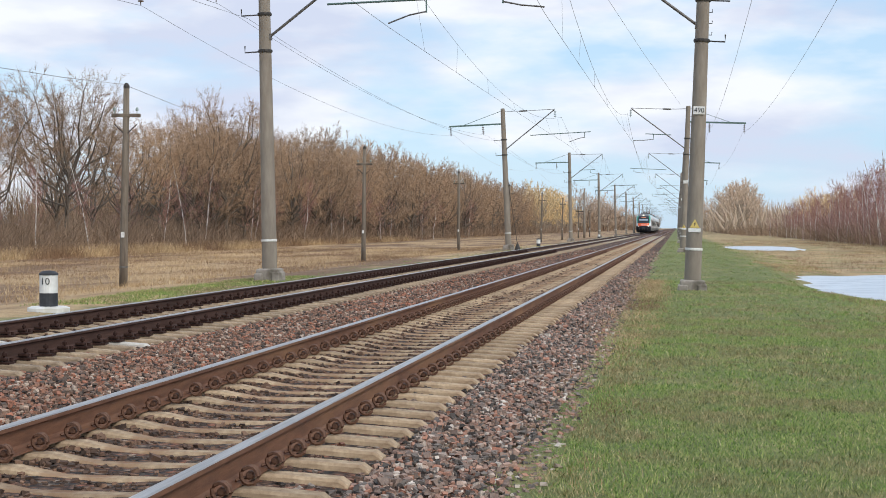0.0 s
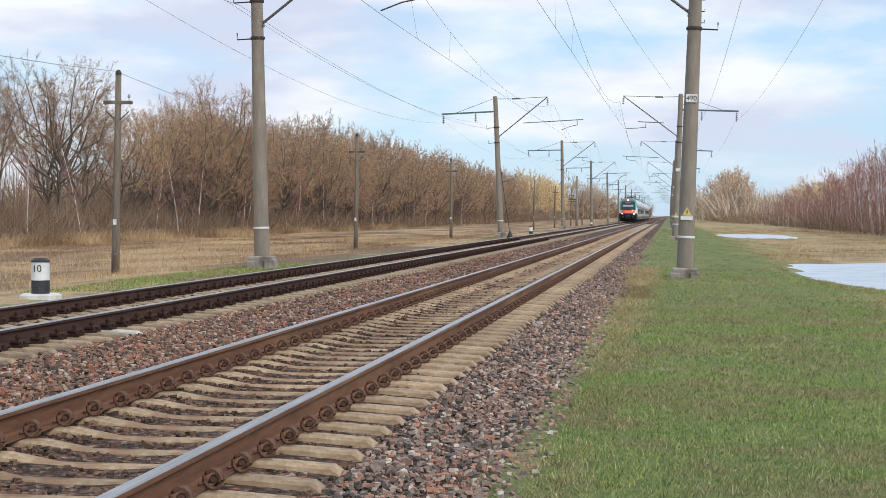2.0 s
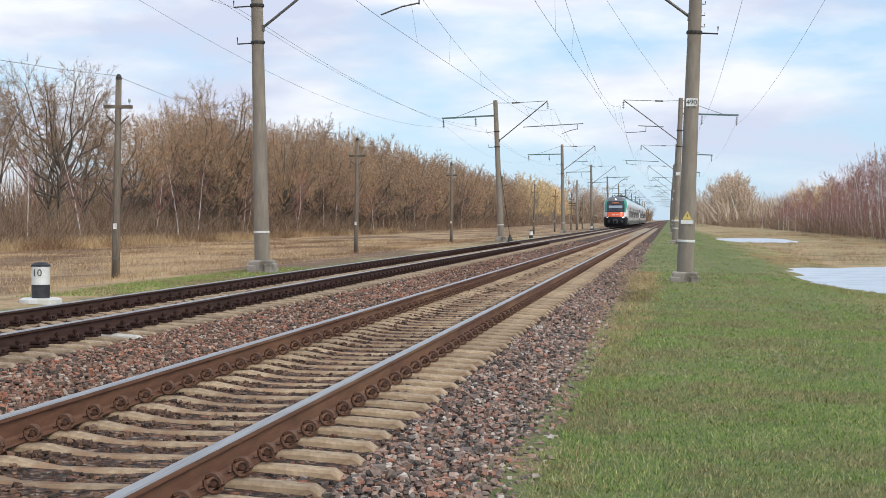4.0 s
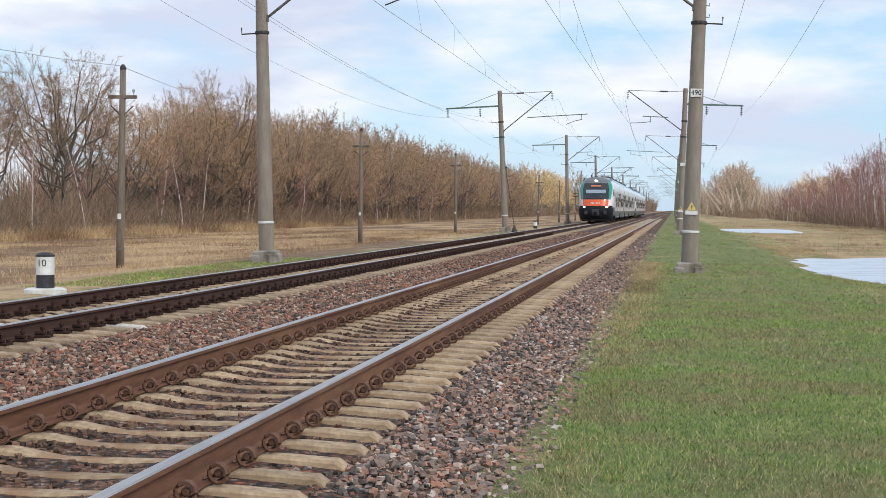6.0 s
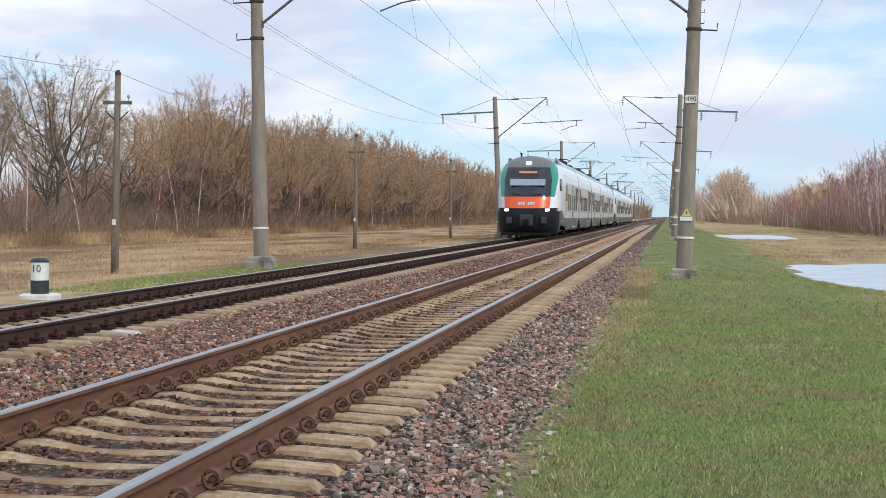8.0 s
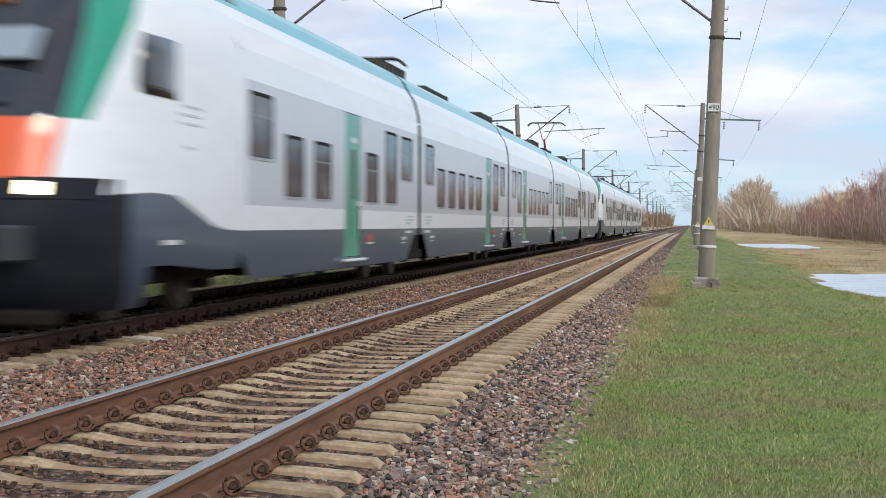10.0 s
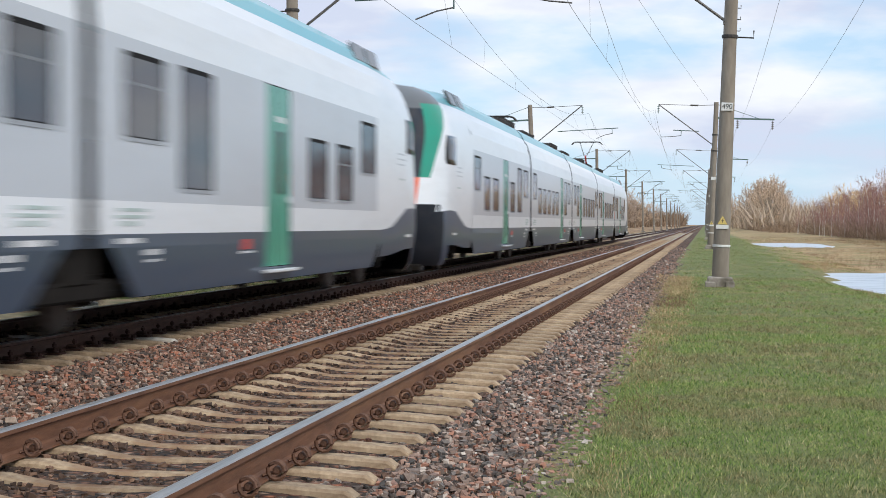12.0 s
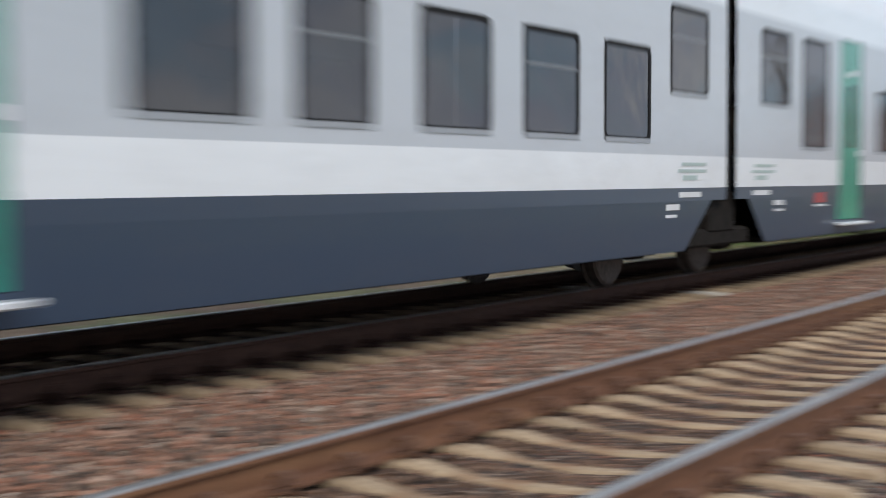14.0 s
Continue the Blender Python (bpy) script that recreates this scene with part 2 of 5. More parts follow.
def glow(name, col, power):
    m, n, l, b = material(name, 0.3)
    b.inputs["Base Color"].default_value = (*col, 1)
    b.inputs["Emission Color"].default_value = (*col, 1)
    b.inputs["Emission Strength"].default_value = power
    return m


M_LAMP = glow("headlamp_lit", (1.0, 0.86, 0.62), 4.0)
M_AMBER = glow("amber_display", (0.55, 0.18, 0.08), 0.22)

M_BARK = worn("grey_brown_bark", (0.095, 0.076, 0.06), (0.19, 0.155, 0.122), 9, 0.95, bump=0.5, stretch=(1, 1, 0.3), rand=0.2)
M_BARK_PALE = worn("pale_bark", (0.24, 0.19, 0.145), (0.40, 0.33, 0.25), 9, 0.95, bump=0.4, stretch=(1, 1, 0.3), rand=0.2)
M_BIRCH = worn("birch_bark", (0.55, 0.50, 0.46), (0.80, 0.76, 0.71), 5, 0.9, stain=(0.10, 0.08, 0.07), stain_scale=4.5, bump=0.2, stretch=(1, 1, 0.5))


def twig(name, stops, rand=0.25):
    m, n, l, b = material(name, 0.95)
    geo = n.new("ShaderNodeNewGeometry")
    col = ramp_node(n, l, geo.outputs["Random Per Island"], stops)
    info = n.new("ShaderNodeObjectInfo")
    val = ramp_node(n, l, info.outputs["Random"], [(0, (1 - rand, 1 - rand, 1 - rand * 0.8)), (1, (1 + rand, 1 + rand * 0.7, 1 + rand * 0.4))])
    l.new(mix_node(n, l, 1.0, col, val, "MULTIPLY"), b.inputs["Base Color"])
    return m


M_TWIG = twig("brown_twigs", [(0, (0.23, 0.152, 0.095)), (0.5, (0.39, 0.27, 0.172)), (1, (0.56, 0.41, 0.27))])
M_TWIG_RED = twig("red_brown_birch_twigs", [(0, (0.20, 0.105, 0.092)), (0.5, (0.34, 0.185, 0.16)), (1, (0.48, 0.30, 0.25))])
# sunlight on the far willows is put into this bright ochre
M_TWIG_SUNLIT = twig("sunlit_ochre_twigs", [(0, (0.58, 0.42, 0.20)), (0.5, (0.74, 0.56, 0.29)), (1, (0.85, 0.68, 0.40))])
M_TWIG_PALE = twig("pale_twigs", [(0, (0.42, 0.32, 0.235)), (0.5, (0.55, 0.43, 0.32)), (1, (0.68, 0.55, 0.42))])
M_SHRUB = islands("brown_undergrowth", [(0, (0.13, 0.088, 0.06)), (0.5, (0.25, 0.172, 0.116)), (1, (0.40, 0.28, 0.185))], 0.95)
M_THICKET_RED = islands("red_thicket", [(0, (0.19, 0.105, 0.09)), (0.5, (0.31, 0.18, 0.155)), (1, (0.45, 0.29, 0.24))], 0.95)
M_THICKET_PALE = islands("pale_thicket", [(0, (0.38, 0.285, 0.21)), (0.5, (0.50, 0.39, 0.29)), (1, (0.64, 0.52, 0.40))], 0.95)


def sedge_material():
    """Straw blades, with rusty and dark patches metres across."""
    m, n, l, b = material("sedge_blades", 0.9)
    geo = n.new("ShaderNodeNewGeometry")
    isl = geo.outputs["Random Per Island"]
    pale = ramp_node(n, l, isl, [(0, (0.32, 0.205, 0.10)), (0.5, (0.50, 0.345, 0.185)), (1, (0.70, 0.53, 0.32))])
    rust = ramp_node(n, l, isl, [(0, (0.12, 0.068, 0.038)), (0.5, (0.22, 0.125, 0.07)), (1, (0.36, 0.23, 0.13))])
    patch = ramp_node(n, l, noise_node(n, l, 0.22, 5, 0.6, (1.0, 0.4, 1.0), "World"), [(0.44, (0, 0, 0)), (0.56, (1, 1, 1))])
    l.new(mix_node(n, l, patch, pale, rust), b.inputs["Base Color"])
    return m


M_SEDGE = sedge_material()
M_STRAW = islands("straw_blades", [(0, (0.25, 0.17, 0.08)), (0.5, (0.40, 0.29, 0.15)), (1, (0.55, 0.43, 0.25))], 0.9)


def grass_material():
    """Fresh and withered blades, in patches a metre or so across."""
    m, n, l, b = material("grass_blades", 0.8)
    geo = n.new("ShaderNodeNewGeometry")
    isl = geo.outputs["Random Per Island"]
    fresh = ramp_node(n, l, isl, [(0, (0.045, 0.085, 0.015)), (0.4, (0.165, 0.285, 0.05)), (0.72, (0.315, 0.42, 0.095)), (0.92, (0.48, 0.47, 0.19)), (1, (0.72, 0.62, 0.37))])
    dull = ramp_node(n, l, isl, [(0, (0.09, 0.085, 0.03)), (0.4, (0.20, 0.185, 0.07)), (0.75, (0.38, 0.31, 0.14)), (1, (0.64, 0.53, 0.32))])
    patch = ramp_node(n, l, noise_node(n, l, 0.9, 6, 0.66, None, "World"), [(0.45, (0, 0, 0)), (0.57, (1, 1, 1))])
    l.new(mix_node(n, l, patch, fresh, dull), b.inputs["Base Color"])
    return m


M_GRASS = grass_material()


def terrain_material():
    """Turf beside the line, dry sedge and dark wet soil farther out."""
    m, n, l, b = material("terrain", 0.95)
    geo = n.new("ShaderNodeNewGeometry")
    sep = n.new("ShaderNodeSeparateXYZ")
    l.new(geo.outputs["Position"], sep.inputs[0])
    fine = noise_node(n, l, 5.0, 8, 0.75, None, "World")
    mid = noise_node(n, l, 0.55, 5, 0.6, None, "World")
    broad = noise_node(n, l, 0.16, 4, 0.6, (1.0, 0.35, 1.0), "World")
    turf = ramp_node(n, l, fine, [(0.25, (0.07, 0.085, 0.027)), (0.5, (0.15, 0.18, 0.055)), (0.75, (0.27, 0.27, 0.115))])
    dry = ramp_node(n, l, fine, [(0.25, (0.27, 0.165, 0.085)), (0.5, (0.48, 0.325, 0.175)), (0.78, (0.68, 0.50, 0.29))])
    soil = ramp_node(n, l, fine, [(0.3, (0.12, 0.068, 0.038)), (0.7, (0.29, 0.175, 0.10))])
    moss = ramp_node(n, l, fine, [(0.3, (0.16, 0.15, 0.05)), (0.7, (0.36, 0.31, 0.13))])
    bare = ramp_node(n, l, mid, [(0.52, (0, 0, 0)), (0.72, (0.55, 0.55, 0.55))])
    turf = mix_node(n, l, bare, turf, dry)
    wet = ramp_node(n, l, broad, [(0.44, (0, 0, 0)), (0.54, (1, 1, 1))])
    left = mix_node(n, l, wet, dry, soil)
    mossy = ramp_node(n, l, mid, [(0.42, (0, 0, 0)), (0.62, (1, 1, 1))])
    right = mix_node(n, l, mossy, dry, moss)
    damp = ramp_node(n, l, broad, [(0.52, (0, 0, 0)), (0.66, (0.8, 0.8, 0.8))])
    right = mix_node(n, l, damp, right, soil)
    wob = n.new("ShaderNodeMath")
    wob.operation = "MULTIPLY_ADD"
    l.new(mid, wob.inputs[0])
    wob.inputs[1].default_value = 4.5
    l.new(sep.outputs[0], wob.inputs[2])

    def band(lo, hi):
        r = n.new("ShaderNodeMapRange")
        r.interpolation_type = "SMOOTHSTEP"
        r.inputs[1].default_value, r.inputs[2].default_value = lo, hi
        l.new(wob.outputs[0], r.inputs[0])
        return r.outputs[0]

    col = mix_node(n, l, band(-5.6, -4.6), left, turf)
    col = mix_node(n, l, band(8.6, 10.4), col, right)
    l.new(col, b.inputs["Base Color"])
    bump_node(n, l, b, fine, 0.9, 0.06)
    return m


M_TERRAIN = terrain_material()


def water():
    """Wind-rippled shallow water: nearly all sky."""
    m, n, l, b = material("pond_water", 0.3)
    b.inputs["Base Color"].default_value = (0.05, 0.055, 0.05, 1)
    gl = n.new("ShaderNodeBsdfGlossy")
    gl.inputs["Color"].default_value = (0.97, 0.96, 0.95, 1)
    gl.inputs["Roughness"].default_value = 0.3
    r = noise_node(n, l, 2.6, 5, 0.65, (0.35, 1, 1))
    k = n.new("ShaderNodeBump")
    k.inputs["Strength"].default_value, k.inputs["Distance"].default_value = 0.8, 0.08
    l.new(r, k.inputs["Height"])
    l.new(k.outputs[0], gl.inputs["Normal"])
    x = n.new("ShaderNodeMixShader")
    l.new(ramp_node(n, l, r, [(0.36, (0.62, 0.62, 0.62)), (0.52, (0.95, 0.95, 0.95))]), x.inputs[0])
    l.new(b.outputs[0], x.inputs[1])
    l.new(gl.outputs[0], x.inputs[2])
    l.new(x.outputs[0], n["Material Output"].inputs[0])
    return m


M_WATER = water()


# ---- building helpers ----
class Geo:
    """Collects faces of one mesh; each face keeps the slot of its material."""

    def __init__(self):
        self.v, self.f, self.m = [], [], []

    def add(self, verts, faces, slot=0):
        k = len(self.v)
        self.v += [tuple(p) for p in verts]
        self.f += [tuple(i + k for i in f) for f in faces]
        self.m += [slot] * len(faces)
        return self

    def box(self, x0, x1, y0, y1, z0, z1, slot=0, c=0.0):
        """A box whose upright and upper edges are chamfered by c."""
        if c <= 0:
            p = [(x, y, z) for z in (z0, z1) for x, y in ((x0, y0), (x1, y0), (x1, y1), (x0, y1))]
            return self.add(p, [(3, 2, 1, 0), (4, 5, 6, 7), (0, 1, 5, 4), (1, 2, 6, 5), (2, 3, 7, 6), (3, 0, 4, 7)], slot)

        def ring(i, z):
            a, b, d, e = x0 + i, x1 - i, y0 + i, y1 - i
            return [(a + c, d, z), (b - c, d, z), (b, d + c, z), (b, e - c, z), (b - c, e, z), (a + c, e, z), (a, e - c, z), (a, d + c, z)]
        return self.rings([ring(c, z0), ring(0, z0 + c), ring(0, z1 - c), ring(c, z1)], slot)

    def rings(self, rings, slot=0, caps=True):
        n = len(rings[0])
        fs = []
        for k in range(len(rings) - 1):
            for i in range(n):
                j = (i + 1) % n
                fs.append((k * n + i, k * n + j, (k + 1) * n + j, (k + 1) * n + i))
        if caps:
            fs.append(tuple(reversed(range(n))))
            fs.append(tuple(range((len(rings) - 1) * n, len(rings) * n)))
        return self.add([p for r in rings for p in r], fs, slot)

    def tube(self, pts, radii, n=6, slot=0, caps=True):
        """A round bar along points."""
        pts = [Vector(p) for p in pts]
        if not isinstance(radii, (list, tuple)):
            radii = [radii] * len(pts)
        rings = []
        for k, p in enumerate(pts):
            d = (pts[min(k + 1, len(pts) - 1)] - pts[max(k - 1, 0)]).normalized()
            a = d.cross(Vector((0, 0, 1)) if abs(d.z) < 0.9 else Vector((1, 0, 0))).normalized()
            b = d.cross(a)
            rings.append([p + (a * math.cos(2 * math.pi * i / n) + b * math.sin(2 * math.pi * i / n)) * radii[k] for i in range(n)])
        return self.rings(rings, slot, caps)

    def lathe(self, prof, n=12, at=(0, 0, 0), slot=0):
        """Profile of (radius, z) turned about the upright axis."""
        return self.rings([[(at[0] + r * math.cos(2 * math.pi * i / n), at[1] + r * math.sin(2 * math.pi * i / n), at[2] + z) for i in range(n)] for r, z in prof], slot)

    def prism(self, prof, y0, y1, slot=0):
        """A closed profile of (x, z) drawn along y."""
        return self.rings([[(x, y0, z) for x, z in prof], [(x, y1, z) for x, z in prof]], slot)

    def mesh(self, name, mats, smooth=False):
        me = bpy.data.meshes.new(name)
        me.from_pydata(self.v, [], self.f)
        for m in mats:
            me.materials.append(m)
        me.polygons.foreach_set("material_index", self.m)
        if smooth:
            me.polygons.foreach_set("use_smooth", [True] * len(self.f))
        me.update()
        bm = bmesh.new()
        bm.from_mesh(me)
        bmesh.ops.recalc_face_normals(bm, faces=bm.faces)
        bm.to_mesh(me)
        bm.free()
        return me


def part(name, geo, mats, parent=None, label="", smooth=False, at=None):
    """One mesh object under a thing or under a part."""
    me = geo.mesh(name, mats if isinstance(mats, list) else [mats], smooth) if isinstance(geo, Geo) else geo
    ob = new(name, me)
    if parent:
        ob.parent = parent
    if at is not None:
        ob.matrix_basis = at
    if label:
        ob["label"] = label
    return ob


def thing(name, at=None, label="", category="", group="", kind=""):
    ob = new(name)
    ob.empty_display_size = 0.2
    if at is not None:
        ob.matrix_basis = at
    return tagged(ob, label, category, group, kind)


def bulk(name, v, f, mats, slots=None):
    """A large mesh from arrays of points and of triangles or quads."""
    v, f = np.asarray(v, dtype=np.float32), np.asarray(f, dtype=np.int32)
    me = bpy.data.meshes.new(name)
    k = f.shape[1]
    me.vertices.add(len(v))
    me.vertices.foreach_set("co", v.ravel())
    me.loops.add(f.size)
    me.loops.foreach_set("vertex_index", f.ravel())
    me.polygons.add(len(f))
    me.polygons.foreach_set("loop_start", np.arange(0, f.size, k, dtype=np.int32))
    me.polygons.foreach_set("use_smooth", [False] * len(f))
    for m in mats:
        me.materials.append(m)
    me.update(calc_edges=True)
    return me


rng = np.random.default_rng(7)
TC = 4.38          # distance between the two tracks
GAUGE = 0.797      # centre of track to centre of rail
PITCH = 0.504      # distance of sleepers
SPEED, NOSE_AT_START = 33.6, 349.9


def terrain_z(x, y):
    """Height of the ground below the rail heads."""
    xs = [-3000, -60, -36, -16, -12, -9.2, -7.8, -6.8, -6.0, -5.75, -5.15, -4.85, -4.55, -4.2, -3.9, -3.6, -3.42, -3.0, -2.75, -1.6, -1.38, -0.9, -0.75, -0.45, -0.2, 0.2, 0.45, 0.75, 0.95, 1.38, 2.2, 3.0, 6.0, 8.0, 10.0, 24, 60, 3000]
    zs = [-0.9, -0.8, -0.7, -0.65, -0.52, -0.33, -0.27, -0.34, -0.30, -0.26, -0.215, -0.23, -0.262, -0.262, -0.23, -0.215, -0.235, -0.26, -0.245, -0.245, -0.26, -0.235, -0.212, -0.23, -0.262, -0.262, -0.23, -0.212, -0.224, -0.256, -0.36, -0.36, -0.38, -0.55, -0.66, -0.70, -0.8, -0.9]
    z = np.interp(x, xs, zs)
    wave = 0.035 * np.sin(x * 0.9 + np.sin(y * 0.21) * 2) * np.sin(y * 0.37 + x * 0.3)
    out = np.clip((np.abs(x + 1.8) - 5.2) / 3.0, 0, 1)
    z = z + wave * out
    for cx, cy, rx, ry in PONDS:
        d = ((x - cx) / rx) ** 4 + ((y - cy) / ry) ** 4
        d = d + 0.2 * np.sin(x * 1.3 + y * 0.4) * np.sin(y * 0.9 - x * 0.5) + 0.12 * np.sin(x * 3.1 + 1) * np.sin(y * 2.3)
        bank = np.maximum(z, -0.58 - 0.1 * np.clip((d - 1.25) / 0.7, 0, 1))
        s = np.clip((1.25 - d) / 0.5, 0, 1)
        z = np.where(d < 1.95, bank * (1 - s) - 0.70 * s, z)
    return z


PONDS = ((14.0, 48.8, 7.1, 11.8), (10.6, 139.0, 3.3, 14.0))
POND_Z = -0.635


# ---- ground ----
def build_ground():
    xs = np.unique(np.concatenate([[-2500, -900, -400, -200, -120, -80], np.arange(-60, -12, 2.0), np.arange(-12, 24, 0.4), np.arange(24, 40, 2.0), [40, 60, 90, 140, 250, 500, 1200, 2500]]))
    ys = np.unique(np.concatenate([[-600, -200, -80, -30], np.arange(-10, 70, 0.6), np.arange(70, 200, 2.5), np.arange(200, 600, 15), [600, 700, 850, 1000, 1400, 2000, 3000, 4500]]))
    gx, gy = np.meshgrid(xs, ys, indexing="ij")
    gz = terrain_z(gx, gy)
    n, m = gx.shape
    v = np.stack([gx.ravel(), gy.ravel(), gz.ravel()], 1)
    i = (np.arange(n - 1)[:, None] * m + np.arange(m - 1)[None, :]).ravel()
    f = np.stack([i, i + m, i + m + 1, i + 1], 1)
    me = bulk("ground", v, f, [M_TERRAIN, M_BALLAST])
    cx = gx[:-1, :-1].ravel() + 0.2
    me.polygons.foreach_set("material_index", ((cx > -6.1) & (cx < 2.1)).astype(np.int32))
    me.polygons.foreach_set("use_smooth", [True] * len(f))
    tagged(new("ground", me), "flat grassy and sedgy ground with a gravel trackbed", "ground", kind="structure")
    for cx, cy, rx, ry in PONDS:
        g = Geo()
        ring = []
        for k in range(60):
            a = 2 * math.pi * k / 60
            w = 1.07
            ca, sa = math.cos(a), math.sin(a)
            ring.append((cx + rx * w * math.copysign(abs(ca) ** 0.5, ca), cy + ry * w * math.copysign(abs(sa) ** 0.5, sa), POND_Z))
        g.add(ring, [tuple(range(60))])
        tagged(part("water", g, M_WATER), "shallow rippled flood water reflecting the bright sky", "water", kind="structure")


build_ground()


# ---- masts and wires of the overhead line ----
MAST_Y = [40.3 + 59.6 * k for k in range(-2, 12)]
MAST_YR = [38.2 + 59.0 * k for k in range(-2, 12)]
SUPPORT_Z, CONTACT_Z = 8.75, 6.55


def insulator(g, p, length, slot, n=3):
    """A string of porcelain discs hanging from p."""
    x, y, z = p
    g.tube([(x, y, z), (x, y, z - length)], 0.016, 5, slot)
    for k in range(n):
        zz = z - length * (k + 1) / (n + 1)
        g.lathe([(0.02, 0.035), (0.085, 0.0), (0.085, -0.02), (0.02, -0.03)], 8, (x, y, zz), slot)


def build_mast(side, y, x, base_z, lean, reach, detail, wire):
    """A tapered concrete mast with its bracket; side is the way to the track, wire the contact wire's distance from the mast."""
    ob = thing("catenary_mast", pose(x, y, base_z, 0, -lean * side, 0), "tapered grey concrete catenary mast with steel bracket on a concrete footing", "mast", "catenary masts")
    g = Geo()
    prof = [(0.205, -0.5), (0.205, 0.35), (0.2, 1.2), (0.185, 3.5), (0.165, 6.2), (0.142, 9.1), (0.135, 9.2)]
    g.lathe(prof, 20)
    part("pole", g, M_MAST, ob, smooth=True)
    g = Geo()
    if detail:
        g.box(-0.31, 0.31, -0.31, 0.31, -0.6, 0.25, c=0.035)
        g.box(-0.36, -0.10, -0.345, 0.345, -0.6, 0.13, c=0.03)
        g.box(0.12, 0.35, -0.345, 0.345, -0.6, 0.16, c=0.03)
    else:
        g.box(-0.32, 0.32, -0.32, 0.32, -0.6, 0.14, c=0.05)
    part("foundation", g, M_FOUND, ob)
    s = side
    g = Geo()
    g.lathe([(0.214, 0.0), (0.219, 0.01), (0.219, 0.05), (0.214, 0.06)], 20, (0, 0, 0.98))
    part("band", g, M_WHITE, ob, "whitish metal earthing band")
    # bracket: inclined strut and a level tie to its end
    lz, tz = 6.55, 9.0
    g = Geo()
    g.tube([(s * 0.15, 0, lz), (s * (reach - 0.05), 0, tz - 0.05)], 0.038, 6)
    g.box(s * 0.12 - 0.06, s * 0.12 + 0.06, -0.08, 0.08, lz - 0.1, lz + 0.06)
    part("strut", g, M_STEEL, ob)
    g = Geo()
    g.tube([(s * 0.12, 0, tz + 0.02), (s * 1.1, 0, tz - 0.03)], 0.018, 5)
    g.tube([(s * 1.1, 0, tz - 0.03), (s * 1.6, 0, tz - 0.03)], 0.055, 6)
    g.tube([(s * 1.6, 0, tz - 0.03), (s * reach, 0, tz - 0.02)], 0.018, 5)
    part("tie_rod", g, M_STEEL, ob)
    g = Geo()
    insulator(g, (s * (reach - 0.02), 0, tz - 0.05), 0.55, 0, 4)
    part("insulator", g, M_INSUL_G, ob)
    # registration tube with the light steady arm
    g = Geo()
    rz = 7.35
    tip = wire + 1.05 if wire > 3.4 else wire - 1.25
    a, b = (1.75, tip + 0.4) if wire > 3.4 else (1.0, tip + 0.5)
    g.tube([(s * a, 0, rz), (s * b, 0, rz + 0.03)], 0.03, 6)
    g.tube([(s * tip, 0, rz + 0.02), (s * tip, 0, rz - 0.34)], 0.022, 5)
    part("registration_tube", g, M_STEEL_GREEN, ob)
    g = Geo()
    g.tube([(s * tip, 0, rz - 0.30), (s * (tip * 0.55 + wire * 0.45), 0, rz - 0.38), (s * wire, 0, CONTACT_Z + 0.02 - base_z)], 0.022, 6)
    part("steady_arm", g, M_STEEL, ob)
    # feeder crossarm on the field side
    g = Geo()
    fz = 8.2
    g.box(-s * 3.6, -s * 0.08, -0.045, 0.045, fz - 0.05, fz + 0.05)
    g.tube([(-s * 0.1, 0, 9.05), (-s * 2.6, 0, fz + 0.05)], 0.016, 5)
    part("crossarm", g, M_STEEL_GREEN, ob)
    for q in (3.5, 1.35):
        g = Geo()
        insulator(g, (-s * q, 0, fz - 0.04), 0.62, 0, 4)
        part("insulator", g, M_INSUL, ob)
    # small field-side hooks
    for hz, ln in ((7.15, 0.5), (6.15, 0.42)):
        g = Geo()
        g.tube([(s * 0.2, 0, hz), (-s * (0.15 + ln), 0, hz - 0.02), (-s * (0.15 + ln), 0, hz + 0.16)], 0.02, 5)
        g.lathe([(0.19, 0), (0.195, 0.02), (0.195, 0.06), (0.19, 0.08)], 14, (0, 0, hz - 0.04))
        part("hook", g, M_STEEL_DARK, ob)
    if detail:
        for k in range(9):
            if side > 0:
                break
            g = Geo()
            hz = 6.3 + 0.28 * k
            g.tube([(0.15, 0.05, hz), (0.24, 0.05, hz), (0.24, 0.05, hz + 0.07)], 0.012, 4)
            part("rung", g, M_STEEL_DARK, ob)
    return ob


def plate_text(parent, text, x, y, z, size, mat, turn=0):
    cu = bpy.data.curves.new("lettering", "FONT")
    cu.body, cu.size, cu.align_x, cu.align_y, cu.extrude = text, size, "CENTER", "CENTER", 0.001
    tmp = bpy.data.objects.new("lettering", cu)
    me = bpy.data.meshes.new_from_object(tmp)
    bpy.data.objects.remove(tmp)
    me.materials.append(mat)
    ob = part("lettering", me, [mat], parent, at=pose(x, y, z, 90, 0, turn))
    return ob


